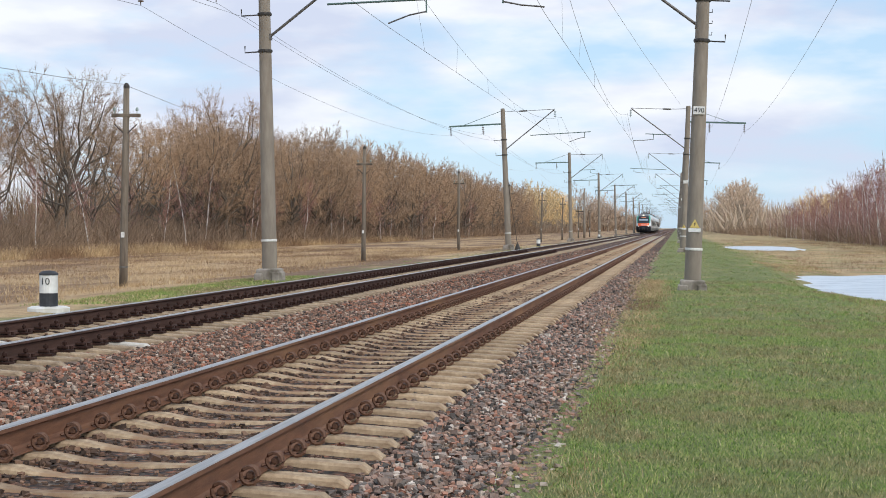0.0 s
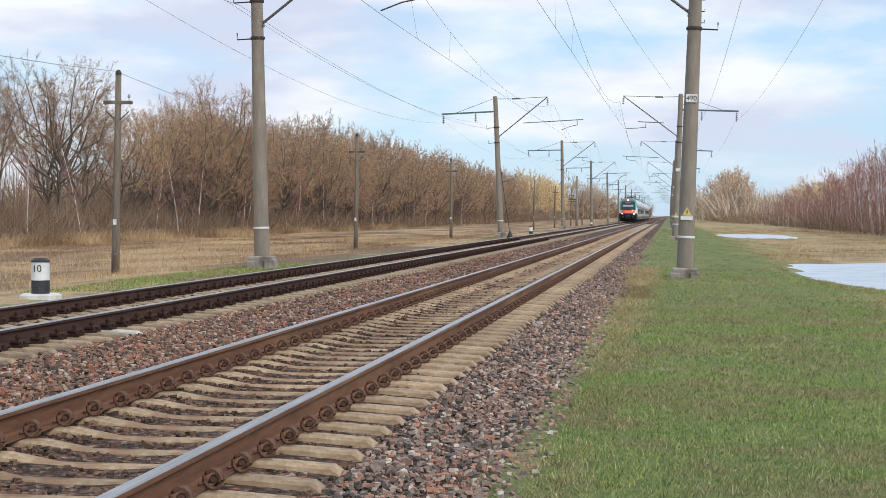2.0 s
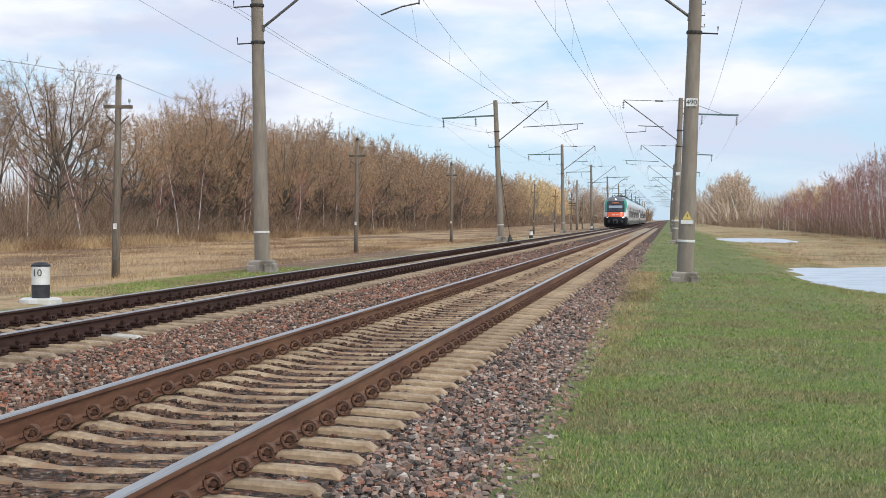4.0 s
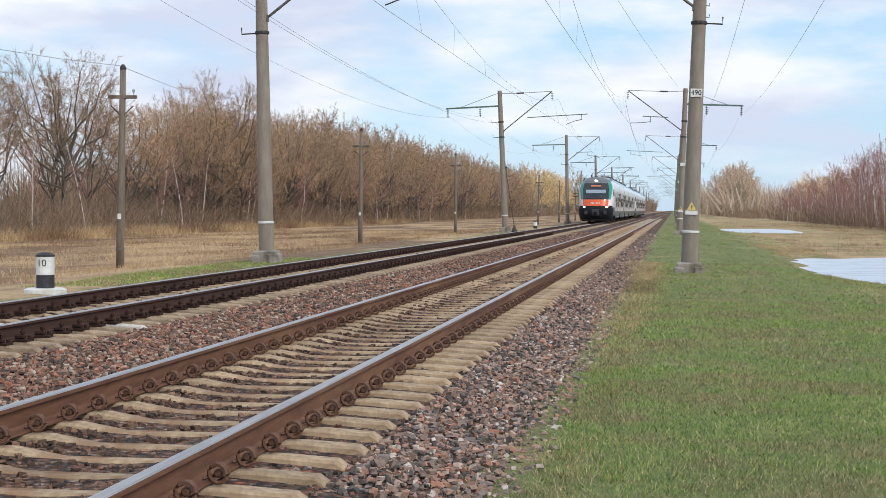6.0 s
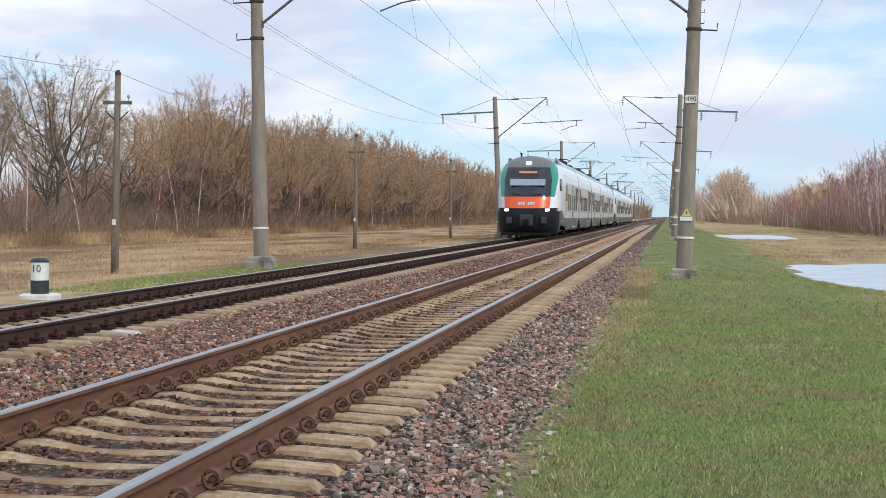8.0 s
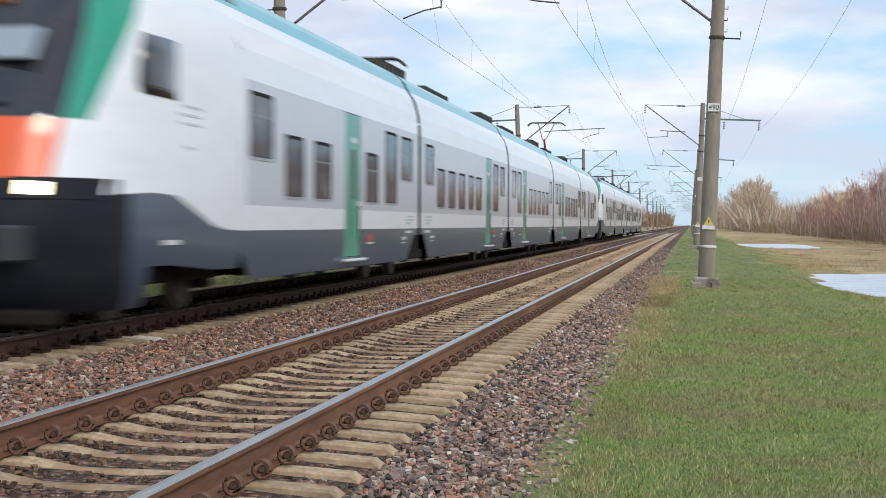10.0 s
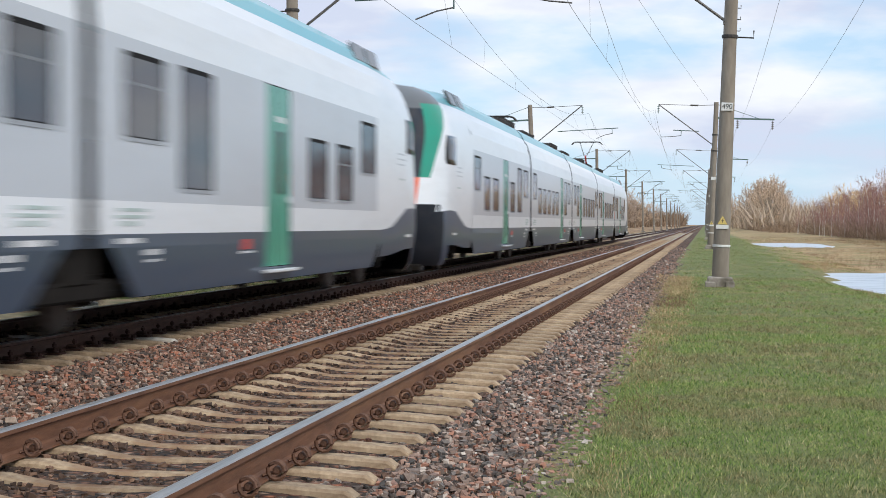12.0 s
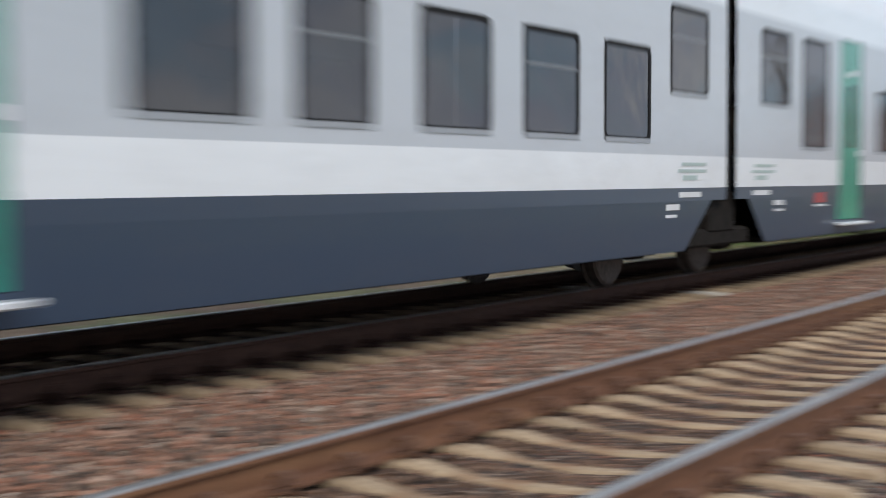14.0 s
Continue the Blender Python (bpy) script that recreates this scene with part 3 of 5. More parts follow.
def build_masts():
    for k, y in enumerate(MAST_Y):
        lean = (1.0, 1.6, 1.2, 2.6, 1.1, 1.0, 1.5)[k % 7]
        build_mast(1, y, -7.82, -0.2, lean, 3.45, k < 6, 7.82 - TC + (0.5 if k % 2 else -0.18) + 0.12 * lean)
    for k, y in enumerate(MAST_YR):
        lean = (1.6, 1.2, 1.9, 1.9, 2.2, 1.5, 1.8)[k % 7]
        ob = build_mast(-1, y, 3.5, -0.36, lean, 3.6, k < 6, 3.5 - (0.37 if k % 2 else -0.18) + 0.12 * lean)
        if k >= 2:
            g = Geo()
            g.box(-0.14, 0.14, -0.20, -0.178, 4.32, 4.52, c=0.004)
            plate = part("number_plate", g, M_WHITE, ob, "white enamel plate")
            if k == 2:
                plate_text(plate, "490", 0, -0.203, 4.42, 0.17, M_BLACK)
            g = Geo()
            g.add([(-0.12, -0.222, 1.54), (0.12, -0.222, 1.54), (0.0, -0.222, 1.75), (-0.12, -0.206, 1.54), (0.12, -0.206, 1.54), (0.0, -0.206, 1.75)],
                  [(0, 1, 2), (5, 4, 3), (0, 3, 4, 1), (1, 4, 5, 2), (2, 5, 3, 0)])
            sign = part("warning_sign", g, M_YELLOW, ob, "yellow triangular warning sign")
            g = Geo()
            g.box(-0.15, 0.15, -0.22, -0.205, 1.43, 1.53)
            part("caption_plate", g, M_WHITE, ob, "pale grey caption plate")
            g = Geo()
            g.add([(0.015, -0.225, 1.69), (-0.028, -0.225, 1.63), (-0.005, -0.225, 1.63), (-0.015, -0.225, 1.56), (0.028, -0.225, 1.64), (0.005, -0.225, 1.64)], [(0, 1, 2, 5), (5, 2, 3, 4)])
            part("bolt_symbol", g, M_BLACK, sign)


build_masts()


def sagging(x, ys, zs, sag, n=14, zig=None):
    """Points of a wire hung from support to support; zig: its two sideways offsets by turns."""
    pts = []
    for k in range(len(ys) - 1):
        for i in range(n):
            t = i / n
            xx = x if zig is None else x + zig[k % 2] * (1 - t) + zig[(k + 1) % 2] * t
            pts.append((xx, ys[k] + (ys[k + 1] - ys[k]) * t, zs - 4 * sag * t * (1 - t)))
    return pts


def build_wires():
    for cx, ys, zig in ((0.0, MAST_YR, (-0.18, 0.37)), (-TC, MAST_Y, (-0.18, 0.5))):
        ob = thing("overhead_line", None, "thin copper contact wire hung on droppers from a carrier cable", "wire", "overhead lines")
        g = Geo()
        mess = sagging(cx, ys, SUPPORT_Z - 0.35, 1.45, 14)
        g.tube(mess, 0.0062, 4)
        part("carrier_cable", g, M_WIRE, ob)
        g = Geo()
        cont = sagging(cx, ys, CONTACT_Z, 0.04, 6, zig)
        g.tube(cont, 0.007, 4)
        part("contact_wire", g, M_WIRE, ob)
        for k in range(1, 8):
            y0, y1 = ys[k], ys[k + 1]
            for t in (0.07, 0.2, 0.34, 0.5, 0.66, 0.8, 0.93):
                zt = SUPPORT_Z - 0.35 - 4 * 1.45 * t * (1 - t)
                zb = CONTACT_Z - 0.16 * t * (1 - t)
                xx = cx + zig[k % 2] * (1 - t) + zig[(k + 1) % 2] * t
                off = 1.6 if t < 0.1 else -1.6 if t > 0.9 else 0.0
                g = Geo()
                yy = y0 + (y1 - y0) * t
                g.tube([(cx, yy - off * 0.6, zt), (xx, yy + off, zb)], 0.004, 3)
                part("dropper", g, M_WIRE, ob)
    for name, x, ys, z, sag, r in (("feeder_cable", -11.45, MAST_Y, 7.25, 0.95, 0.0055), ("feeder_cable", -9.25, MAST_Y, 7.25, 0.75, 0.0055), ("feeder_cable", 7.15, MAST_YR, 7.1, 0.55, 0.0055), ("feeder_cable", 5.0, MAST_YR, 7.1, 0.55, 0.0055), ("signal_cable", -8.45, MAST_Y, 6.85, 0.7, 0.0055)):
        g = Geo()
        g.tube(sagging(x, ys, z, sag), r, 4)
        tagged(part(name, g, M_WIRE), "thin grey cable sagging from mast to mast", "cable", "line cables")
    g = Geo()
    g.tube([(0.1, MAST_YR[2], 8.85), (1.7, (MAST_YR[2] + MAST_YR[3]) / 2, 8.75), (3.3, MAST_YR[3], 8.95)], 0.007, 4)
    tagged(part("anchor_wire", g, M_WIRE), "thin wire anchored to the head of a concrete mast", "wire")


build_wires()


def build_stay():
    """Guy wire of one mast, with its weight over the ground."""
    ob = thing("guy_wire", pose(-7.2, 99.6, -0.3), "dark steel guy wire with an anchor block beside a mast", "guy wire")
    part("wire", Geo().tube([(-0.8, 0.25, 5.4), (0, 0, 0.3)], 0.018, 5), M_STEEL_DARK, ob)
    part("anchor_block", Geo().lathe([(0.2, -0.2), (0.18, 0.12), (0.06, 0.42), (0.02, 0.5)], 9), M_STEEL_DARK, ob)


build_stay()


def build_far_pole():
    """Slim concrete pole with two short arms, far along the line."""
    ob = thing("concrete_pole", pose(-11.1, 238, -0.6), "slim grey concrete pole with short dark arms", "pole")
    part("pole", Geo().lathe([(0.2, -0.3), (0.18, 2), (0.13, 7.9)], 12), M_MAST, ob, smooth=True)
    for z in (4.3, 3.9):
        part("arm", Geo().box(-1.3, 0.1, -0.06, 0.06, z - 0.06, z + 0.06), M_STEEL_DARK, ob)


build_far_pole()


# ---- telegraph poles, marker posts ----
TELE_Y = [41.84 + 34.0 * k for k in range(-2, 9)]


def build_telegraph():
    first = thing("telegraph_pole", pose(-12.57, TELE_Y[0], -0.55, 0, 0.6, 0), "weathered wooden telegraph pole with one crossarm", "pole", "telegraph poles")
    g = Geo()
    g.tube([(0, 0, -0.4), (0.0, 0, 1.0), (0.02, 0, 3.5), (0.03, 0, 5.7)], [0.125, 0.115, 0.10, 0.085], 12)
    part("pole", g, M_WOOD, first, smooth=True)
    g = Geo()
    g.box(-0.38, 0.46, -0.09, 0.0, 4.86, 4.96, c=0.01)
    part("crossarm", g, M_WOOD, first)
    for q in (-0.3, 0.36):
        g = Geo()
        g.tube([(q, -0.05, 4.66 if q < 0 else 4.66), (0.03, -0.05, 4.35)], 0.018, 5)
        part("brace", g, M_STEEL_DARK, first)
        g = Geo()
        g.tube([(q, -0.05, 4.95), (q, -0.05, 5.05)], 0.012, 5)
        g.lathe([(0.03, 0), (0.045, 0.02), (0.04, 0.07), (0.02, 0.1)], 8, (q, -0.05, 5.04))
        part("insulator", g, M_INSUL_G, first)
    g = Geo()
    g.lathe([(0.09, 0.0), (0.09, 0.08), (0.04, 0.16)], 8, (0.03, 0, 5.68))
    part("cap", g, M_STEEL_DARK, first)
    g = Geo()
    g.box(-0.05, 0.05, -0.135, -0.115, 1.42, 1.58)
    part("tag", g, M_WHITE, first, "small white plate")
    g = Geo()
    g.lathe([(0.122, 0), (0.124, 0.01), (0.124, 0.04), (0.122, 0.05)], 12, (0, 0, 0.55))
    part("band", g, M_STEEL, first)
    for k, y in enumerate(TELE_Y[1:]):
        copy_thing(first, pose(-12.57 + 0.15 * math.sin(k * 3.1), y, -0.55, 0, (0.6, 0.7, 0.3, -0.4, 0.2, 0.9)[k % 6], 4 * math.sin(k * 2.0)))
    g = Geo()
    g.tube(sagging(-12.55, TELE_Y, 5.25, 0.5, 8), 0.007, 4)
    tagged(part("telegraph_wire", g, M_WIRE), "single thin wire strung along wooden poles", "wire")


build_telegraph()


def build_marker(x, y, z, big):
    ob = thing("marker_post", pose(x, y, z, 0, 0, 8), "round concrete distance post painted white over black", "post", "distance posts")
    g = Geo()
    g.lathe([(0.155, 0.06), (0.155, 0.29)], 20)
    part("lower_section", g, M_BLACK, ob, "black painted section", smooth=False)
    g = Geo()
    g.lathe([(0.155, 0.29), (0.155, 0.60)], 20)
    body = part("upper_section", g, M_WHITE, ob, "white painted section")
    g = Geo()
    g.lathe([(0.165, 0.60), (0.165, 0.63), (0.10, 0.67), (0.02, 0.68)], 20)
    part("cap", g, M_BLACK, ob)
    g = Geo()
    g.lathe([(0.36, -0.25), (0.36, 0.035), (0.30, 0.06)], 20)
    part("base_slab", g, M_WHITE, ob)
    if big:
        plate_text(body, "10", -0.02, -0.162, 0.49, 0.17, M_BLACK)


build_marker(-7.6, 25.0, -0.26, True)
build_marker(-7.6, 119.4, -0.36, False)
build_marker(-7.6, 213.8, -0.36, False)


# ---- the train: two coupled five-car units ----
CARS = (18.4, 34.6, 50.8, 67.0, 85.4)
UNIT_GAP = 86.0
WIN, HIGH, TALL, DOOR = (1.51, 2.43), (2.01, 2.91), (1.52, 2.92), (0.58, 3.04)
MID = [(1.02, 2.12, HIGH), (2.64, 3.78, TALL), (4.34, 5.40, DOOR), (6.33, 7.47, WIN), (7.93, 8.86, WIN), (9.48, 10.58, WIN), (11.14, 12.22, WIN), (12.76, 13.86, WIN), (14.38, 15.46, HIGH)]
END = [(5.6, 6.75, HIGH), (7.4, 8.48, WIN), (9.1, 10.25, WIN), (11.25, 12.42, DOOR), (12.9, 14.0, WIN), (14.67, 15.83, TALL), (16.3, 17.5, HIGH)]
# outline of one half of the body: half width, height, paint of the strip above
OUTLINE = [(1.70, 0.40, 0), (1.735, 0.92, 0), (1.74, 1.055, 1), (1.74, 1.39, 2), (1.735, 3.05, 1), (1.70, 3.45, 1), (1.60, 3.80, 1), (1.46, 4.00, 3), (1.36, 4.20, 3), (1.18, 4.36, 4), (0.6, 4.44, 4), (0.0, 4.46, 4)]
BODY_MATS = [P_SKIRT, P_WHITE, P_GREY, P_TEAL, P_ROOF, P_GREEN, M_GLASS, P_ORANGE, P_BUMPER, P_CAP, M_RUBBER]


def half_width(z):
    return float(np.interp(z, [o[1] for o in OUTLINE], [o[0] for o in OUTLINE]))


def paint_at(z):
    k = 0
    for w, zz, s in OUTLINE:
        if z >= zz:
            k = s
    return k


def body_shell(y0, y1, holes, cuts, grey_from=None):
    """Side walls with real openings, and the roof, between y0 and y1. cuts: stretches where the skirt is raised over a bogie."""
    g = Geo()
    ys = {y0, y1}
    zs = {o[1] for o in OUTLINE}
    for a, b, (lo, hi) in holes:
        ys |= {a, b}
        zs |= {lo, hi}
    for a, b in cuts:
        ys |= {max(a, y0), min(b, y1)}
    if grey_from:
        ys |= set(grey_from)
    ys, zs = sorted(ys), sorted(zs)
    for s in (1, -1):
        for i in range(len(ys) - 1):
            for j in range(len(zs) - 1):
                ym, zm = (ys[i] + ys[i + 1]) / 2, (zs[j] + zs[j + 1]) / 2
                if any(a < ym < b and lo < zm < hi for a, b, (lo, hi) in holes):
                    continue
                if zm < 0.92 and any(a < ym < b for a, b in cuts):
                    continue
                slot = paint_at(zm)
                if grey_from and slot == 2 and not grey_from[0] < ym < grey_from[1]:
                    slot = 1
                w0, w1 = half_width(zs[j]) * s, half_width(zs[j + 1]) * s
                g.add([(w0, ys[i], zs[j]), (w0, ys[i + 1], zs[j]), (w1, ys[i + 1], zs[j + 1]), (w1, ys[i], zs[j + 1])], [(0, 1, 2, 3)], slot)
        for a, b, (lo, hi) in holes:
            d = 0.045
            w0, w1 = half_width(lo) * s, half_width(hi) * s
            i0, i1 = w0 - d * s, w1 - d * s
            p = [(w0, a, lo), (w0, b, lo), (w1, b, hi), (w1, a, hi), (i0, a, lo), (i0, b, lo), (i1, b, hi), (i1, a, hi)]
            g.add(p, [(0, 4, 5, 1), (1, 5, 6, 2), (2, 6, 7, 3), (3, 7, 4, 0)], 10)
    for a, b in cuts:
        for s in (1, -1):
            for e, q in ((a, 1), (b, -1)):
                if y0 + 0.05 < e < y1 - 0.05:
                    w0, w1 = half_width(0.40) * s, half_width(0.92) * s
                    g.add([(w0, e, 0.40), (w1, e, 0.92), (w1, e + q * 0.7, 0.92)], [(0, 1, 2)], 0)
    g.add([(-1.6, y0, 0.93), (1.6, y0, 0.93), (1.6, y1, 0.93), (-1.6, y1, 0.93)], [(0, 1, 2, 3)], 10)
    return g


def window_meshes(w, h):
    """A glazed unit: rounded rubber frame, pane, and a hopper bar where it opens."""
    g = Geo()
    r, t = 0.09, 0.045

    def loop(inset, x):
        rr = max(r - inset, 0.02)
        pts = []
        for cx, cz, a0 in ((w / 2 - inset - rr, h / 2 - inset - rr, 0), (-w / 2 + inset + rr, h / 2 - inset - rr, 90), (-w / 2 + inset + rr, -h / 2 + inset + rr, 180), (w / 2 - inset - rr, -h / 2 + inset + rr, 270)):
            for k in range(4):
                a = radians(a0 + 30 * k)
                pts.append((x, cx + rr * math.cos(a), cz + rr * math.sin(a)))
        return pts
    g.rings([loop(-0.006, 0.0), loop(-0.006, 0.004), loop(t, 0.004), loop(t, -0.012)], 0, caps=False)
    frame_me = g
    p = Geo()
    ring = loop(t - 0.004, -0.004)
    p.add(ring, [tuple(range(len(ring)))])
    return frame_me, p


def build_windows(parent, holes):
    made = {}
    for k, (a, b, (lo, hi)) in enumerate(holes):
        if (lo, hi) == DOOR:
            continue
        w, h = round(b - a, 2), round(hi - lo, 2)
        if (w, h) not in made:
            fr, pane = window_meshes(w, h)
            sill = Geo().box(0.0, 0.012, -w / 2 + 0.02, w / 2 - 0.02, -h / 2 - 0.012, -h / 2 + 0.03)
            bar = Geo().box(-0.012, 0.0, -w / 2 + 0.03, w / 2 - 0.03, h / 2 - 0.33, h / 2 - 0.30)
            made[(w, h)] = (fr.mesh("window", [M_RUBBER]), pane.mesh("pane", [M_GLASS]), sill.mesh("sill", [P_SILL]), bar.mesh("vent_bar", [P_CAP]))
        fr, pane, sill, bar = made[(w, h)]
        for s in (1, -1):
            at = pose(half_width((lo + hi) / 2) * s, (a + b) / 2, (lo + hi) / 2, 0, 0, 0 if s > 0 else 180)
            part("window", fr, None, parent, at=at)
            part("pane", pane, None, parent, at=at)
            part("sill", sill, None, parent, at=at)
            if k % 2 == 0:
                part("vent_bar", bar, None, parent, at=at)


def build_door(parent, a, b):
    lo, hi = DOOR
    w = b - a
    for s in (1, -1):
        g = Geo()
        at = pose(half_width(1.8) * s, (a + b) / 2, 0, 0, 0, 0 if s > 0 else 180)
        y0, y1 = -w / 2 + 0.012, w / 2 - 0.012
        wy0, wy1 = w * 0.5 - 0.62, w * 0.5 - 0.32
        outer = [(y0, lo + 0.01), (y1, lo + 0.01), (y1, hi - 0.01), (y0, hi - 0.01)]
        inner = [(wy0, 1.57), (wy1, 1.57), (wy1, 2.43), (wy0, 2.43)]
        g.rings([[(-0.05, y, z) for y, z in outer], [(-0.012, y, z) for y, z in outer], [(-0.012, y, z) for y, z in inner], [(-0.05, y, z) for y, z in inner]], 0, caps=False)
        part("door", g, P_GREEN, parent, "green sliding door", at=at)
        part("door_seal", Geo().box(-0.03, -0.008, wy0 - 0.13, wy0 - 0.118, lo + 0.02, hi - 0.02), M_RUBBER, parent, at=at)
        part("door_pane", Geo().box(-0.03, -0.02, wy0 - 0.004, wy1 + 0.004, 1.56, 2.44), M_GLASS, parent, at=at)
        part("door_step", Geo().box(-0.02, 0.11, -w / 2 - 0.1, w / 2 + 0.1, lo - 0.075, lo - 0.03, c=0.01), P_MARK, parent, at=at)
        part("door_button", Geo().box(-0.01, 0.01, w / 2 - 0.11, w / 2 - 0.02, 1.46, 1.54), P_MARK, parent, at=at)
        part("door_notice", Geo().box(-0.012, -0.006, wy0 - 0.02, wy1 + 0.04, 2.55, 2.63), P_MARK, parent, at=at)


def side_marks(parent, spots):
    """Plain bars for the small lettering on the sides."""
    for y, z, w, h, mat in spots:
        for s in (1, -1):
            x = half_width(z) * s
            part("lettering_bar", Geo().box(x - 0.003, x + 0.005, y - w / 2, y + w / 2, z - h / 2, z + h / 2), mat, parent)


def nose_shell():
    """The rounded cab end from the tip at y = 0 to y = 5.2, in strips that follow the painted areas."""
    g = Geo()
    yend = 2.7
    tip = ([0.22, 0.40, 0.9, 1.30, 1.38, 1.58, 2.2, 3.0, 3.72, 3.85, 4.05, 4.2, 4.36, 4.46], [0.45, 0.18, 0.02, 0.0, 0.06, 0.12, 0.30, 0.80, 1.25, 1.34, 1.5, 1.75, 2.05, 2.4])
    zc = [0.22, 0.40, 0.65, 0.95, 1.2, 1.38, 1.58, 1.8, 2.0, 2.2, 2.45, 2.75, 3.05, 3.35, 3.6, 3.8, 3.92, 4.0, 4.1, 4.2, 4.28, 4.36, 4.44]
    wide = ([0.22, 0.40, 0.9, 3.05, 3.45, 3.80, 4.0, 4.2, 4.36, 4.44], [1.55, 1.66, 1.735, 1.735, 1.68, 1.52, 1.37, 1.15, 0.82, 0.36])
    behind = (wide[0], [1.55, 1.66, 1.735, 1.735, 1.70, 1.60, 1.46, 1.36, 1.18, 0.6])
    rear = 5.2
    n_exp = 3.0

    def cols(z):
        """Column angles: windscreen edge and green edge sweep back towards the roof."""
        scr = float(np.interp(z, [1.2, 1.6, 2.2, 3.8, 4.3], [0.60, 0.62, 0.66, 0.70, 0.70]))
        grn = float(np.interp(z, [1.2, 2.2, 3.0, 3.6, 4.05, 4.3], [0.82, 0.86, 1.02, 1.24, 1.46, 1.5]))
        return [0, scr * 0.28, scr * 0.55, scr * 0.8, scr, scr + (grn - scr) * 0.33, scr + (grn - scr) * 0.66, grn, grn + (1.571 - grn) * 0.3, grn + (1.571 - grn) * 0.55, grn + (1.571 - grn) * 0.8, 1.5708]

    def point(z, phi):
        w, y0 = float(np.interp(z, *wide)), float(np.interp(z, *tip))
        c, s = max(math.cos(phi), 0.0), math.sin(phi)
        return w * s ** (2 / n_exp), yend - (yend - y0) * c ** (2 / n_exp), z

    def lower(y):
        """Height of the dark front along the side."""
        return float(np.interp(y, [0, 2.3, 2.9, 3.5, 4.1, 4.8], [1.38, 1.5, 1.44, 1.28, 1.12, 1.055]))
    grid = []
    for j, z in enumerate(zc):
        row = [point(z, p) for p in cols(z)]
        w, full = row[-1][0], float(np.interp(z, *behind))
        row += [(w + (full - w) * q, y, z) for y, q in ((4.1, 0.75), (4.6, 0.93), (rear, 1.0))]
        if 0.6 < z < 1.6:
            fix = []
            for x, y, zz in row:
                b = lower(y)
                if z <= 1.38:
                    nz = 0.4 + (z - 0.4) * (b - 0.4) / (1.38 - 0.4)
                else:
                    nz = b + 0.03 + (z - 1.38) * 0.5 if y > 2.0 else zz + (b - 1.38) * 0.5
                fix.append((x, y, nz))
            row = fix
        grid.append(row)
    ncol = len(grid[0])
    for s in (1, -1):
        for j in range(len(zc) - 1):
            for i in range(ncol - 1):
                zm = (zc[j] + zc[j + 1]) / 2
                if zm < 1.38:
                    slot = 8 if i < 9 else 0
                    if zm < 0.65 and i >= 10:
                        continue
                elif i < 4:
                    slot = 8 if zm < 1.58 else 7 if zm < 2.2 else 6 if zm < 3.8 else 9
                elif i < 7:
                    slot = 8 if zm < 1.58 and i < 6 else 5 if 2.2 < zm < 3.95 else 9 if zm >= 3.95 else 1
                else:
                    slot = 3 if 4.0 < zm < 4.36 else 4 if zm >= 4.36 else 1
                q = [grid[j][i], grid[j][i + 1], grid[j + 1][i + 1], grid[j + 1][i]]
                g.add([(x * s, y, z) for x, y, z in q], [(0, 1, 2, 3)], slot)
        top = grid[-1]
        for i in range(ncol - 1):
            g.add([(0, top[i][1], 4.46), (top[i][0] * s, top[i][1], top[i][2]), (top[i + 1][0] * s, top[i + 1][1], top[i + 1][2]), (0, top[i + 1][1], 4.46)], [(0, 1, 2, 3)], 9 if i < 8 else 4)
    me = g.mesh("cab", BODY_MATS, True)
    bm = bmesh.new()
    bm.from_mesh(me)
    bmesh.ops.remove_doubles(bm, verts=bm.verts, dist=0.0005)
    bmesh.ops.recalc_face_normals(bm, faces=bm.faces)
    bm.to_mesh(me)
    bm.free()
    return me, point


def wrapped(point, s, x0, x1, z0, z1, proud):
    """A box that follows the curve of the cab front, standing proud of it."""
    rings = []
    for z in (z0, (z0 + z1) / 2, z1):
        outer = []
        for k in range(6):
            x = x0 + (x1 - x0) * k / 5
            outer.append((x * s, point(z, math.asin(min(x / 1.735, 1.0) ** 1.5))[1] - proud, z))
        rings.append(outer + [(x, y + 0.25, z) for x, y, z in reversed(outer)])
    return Geo().rings(rings)


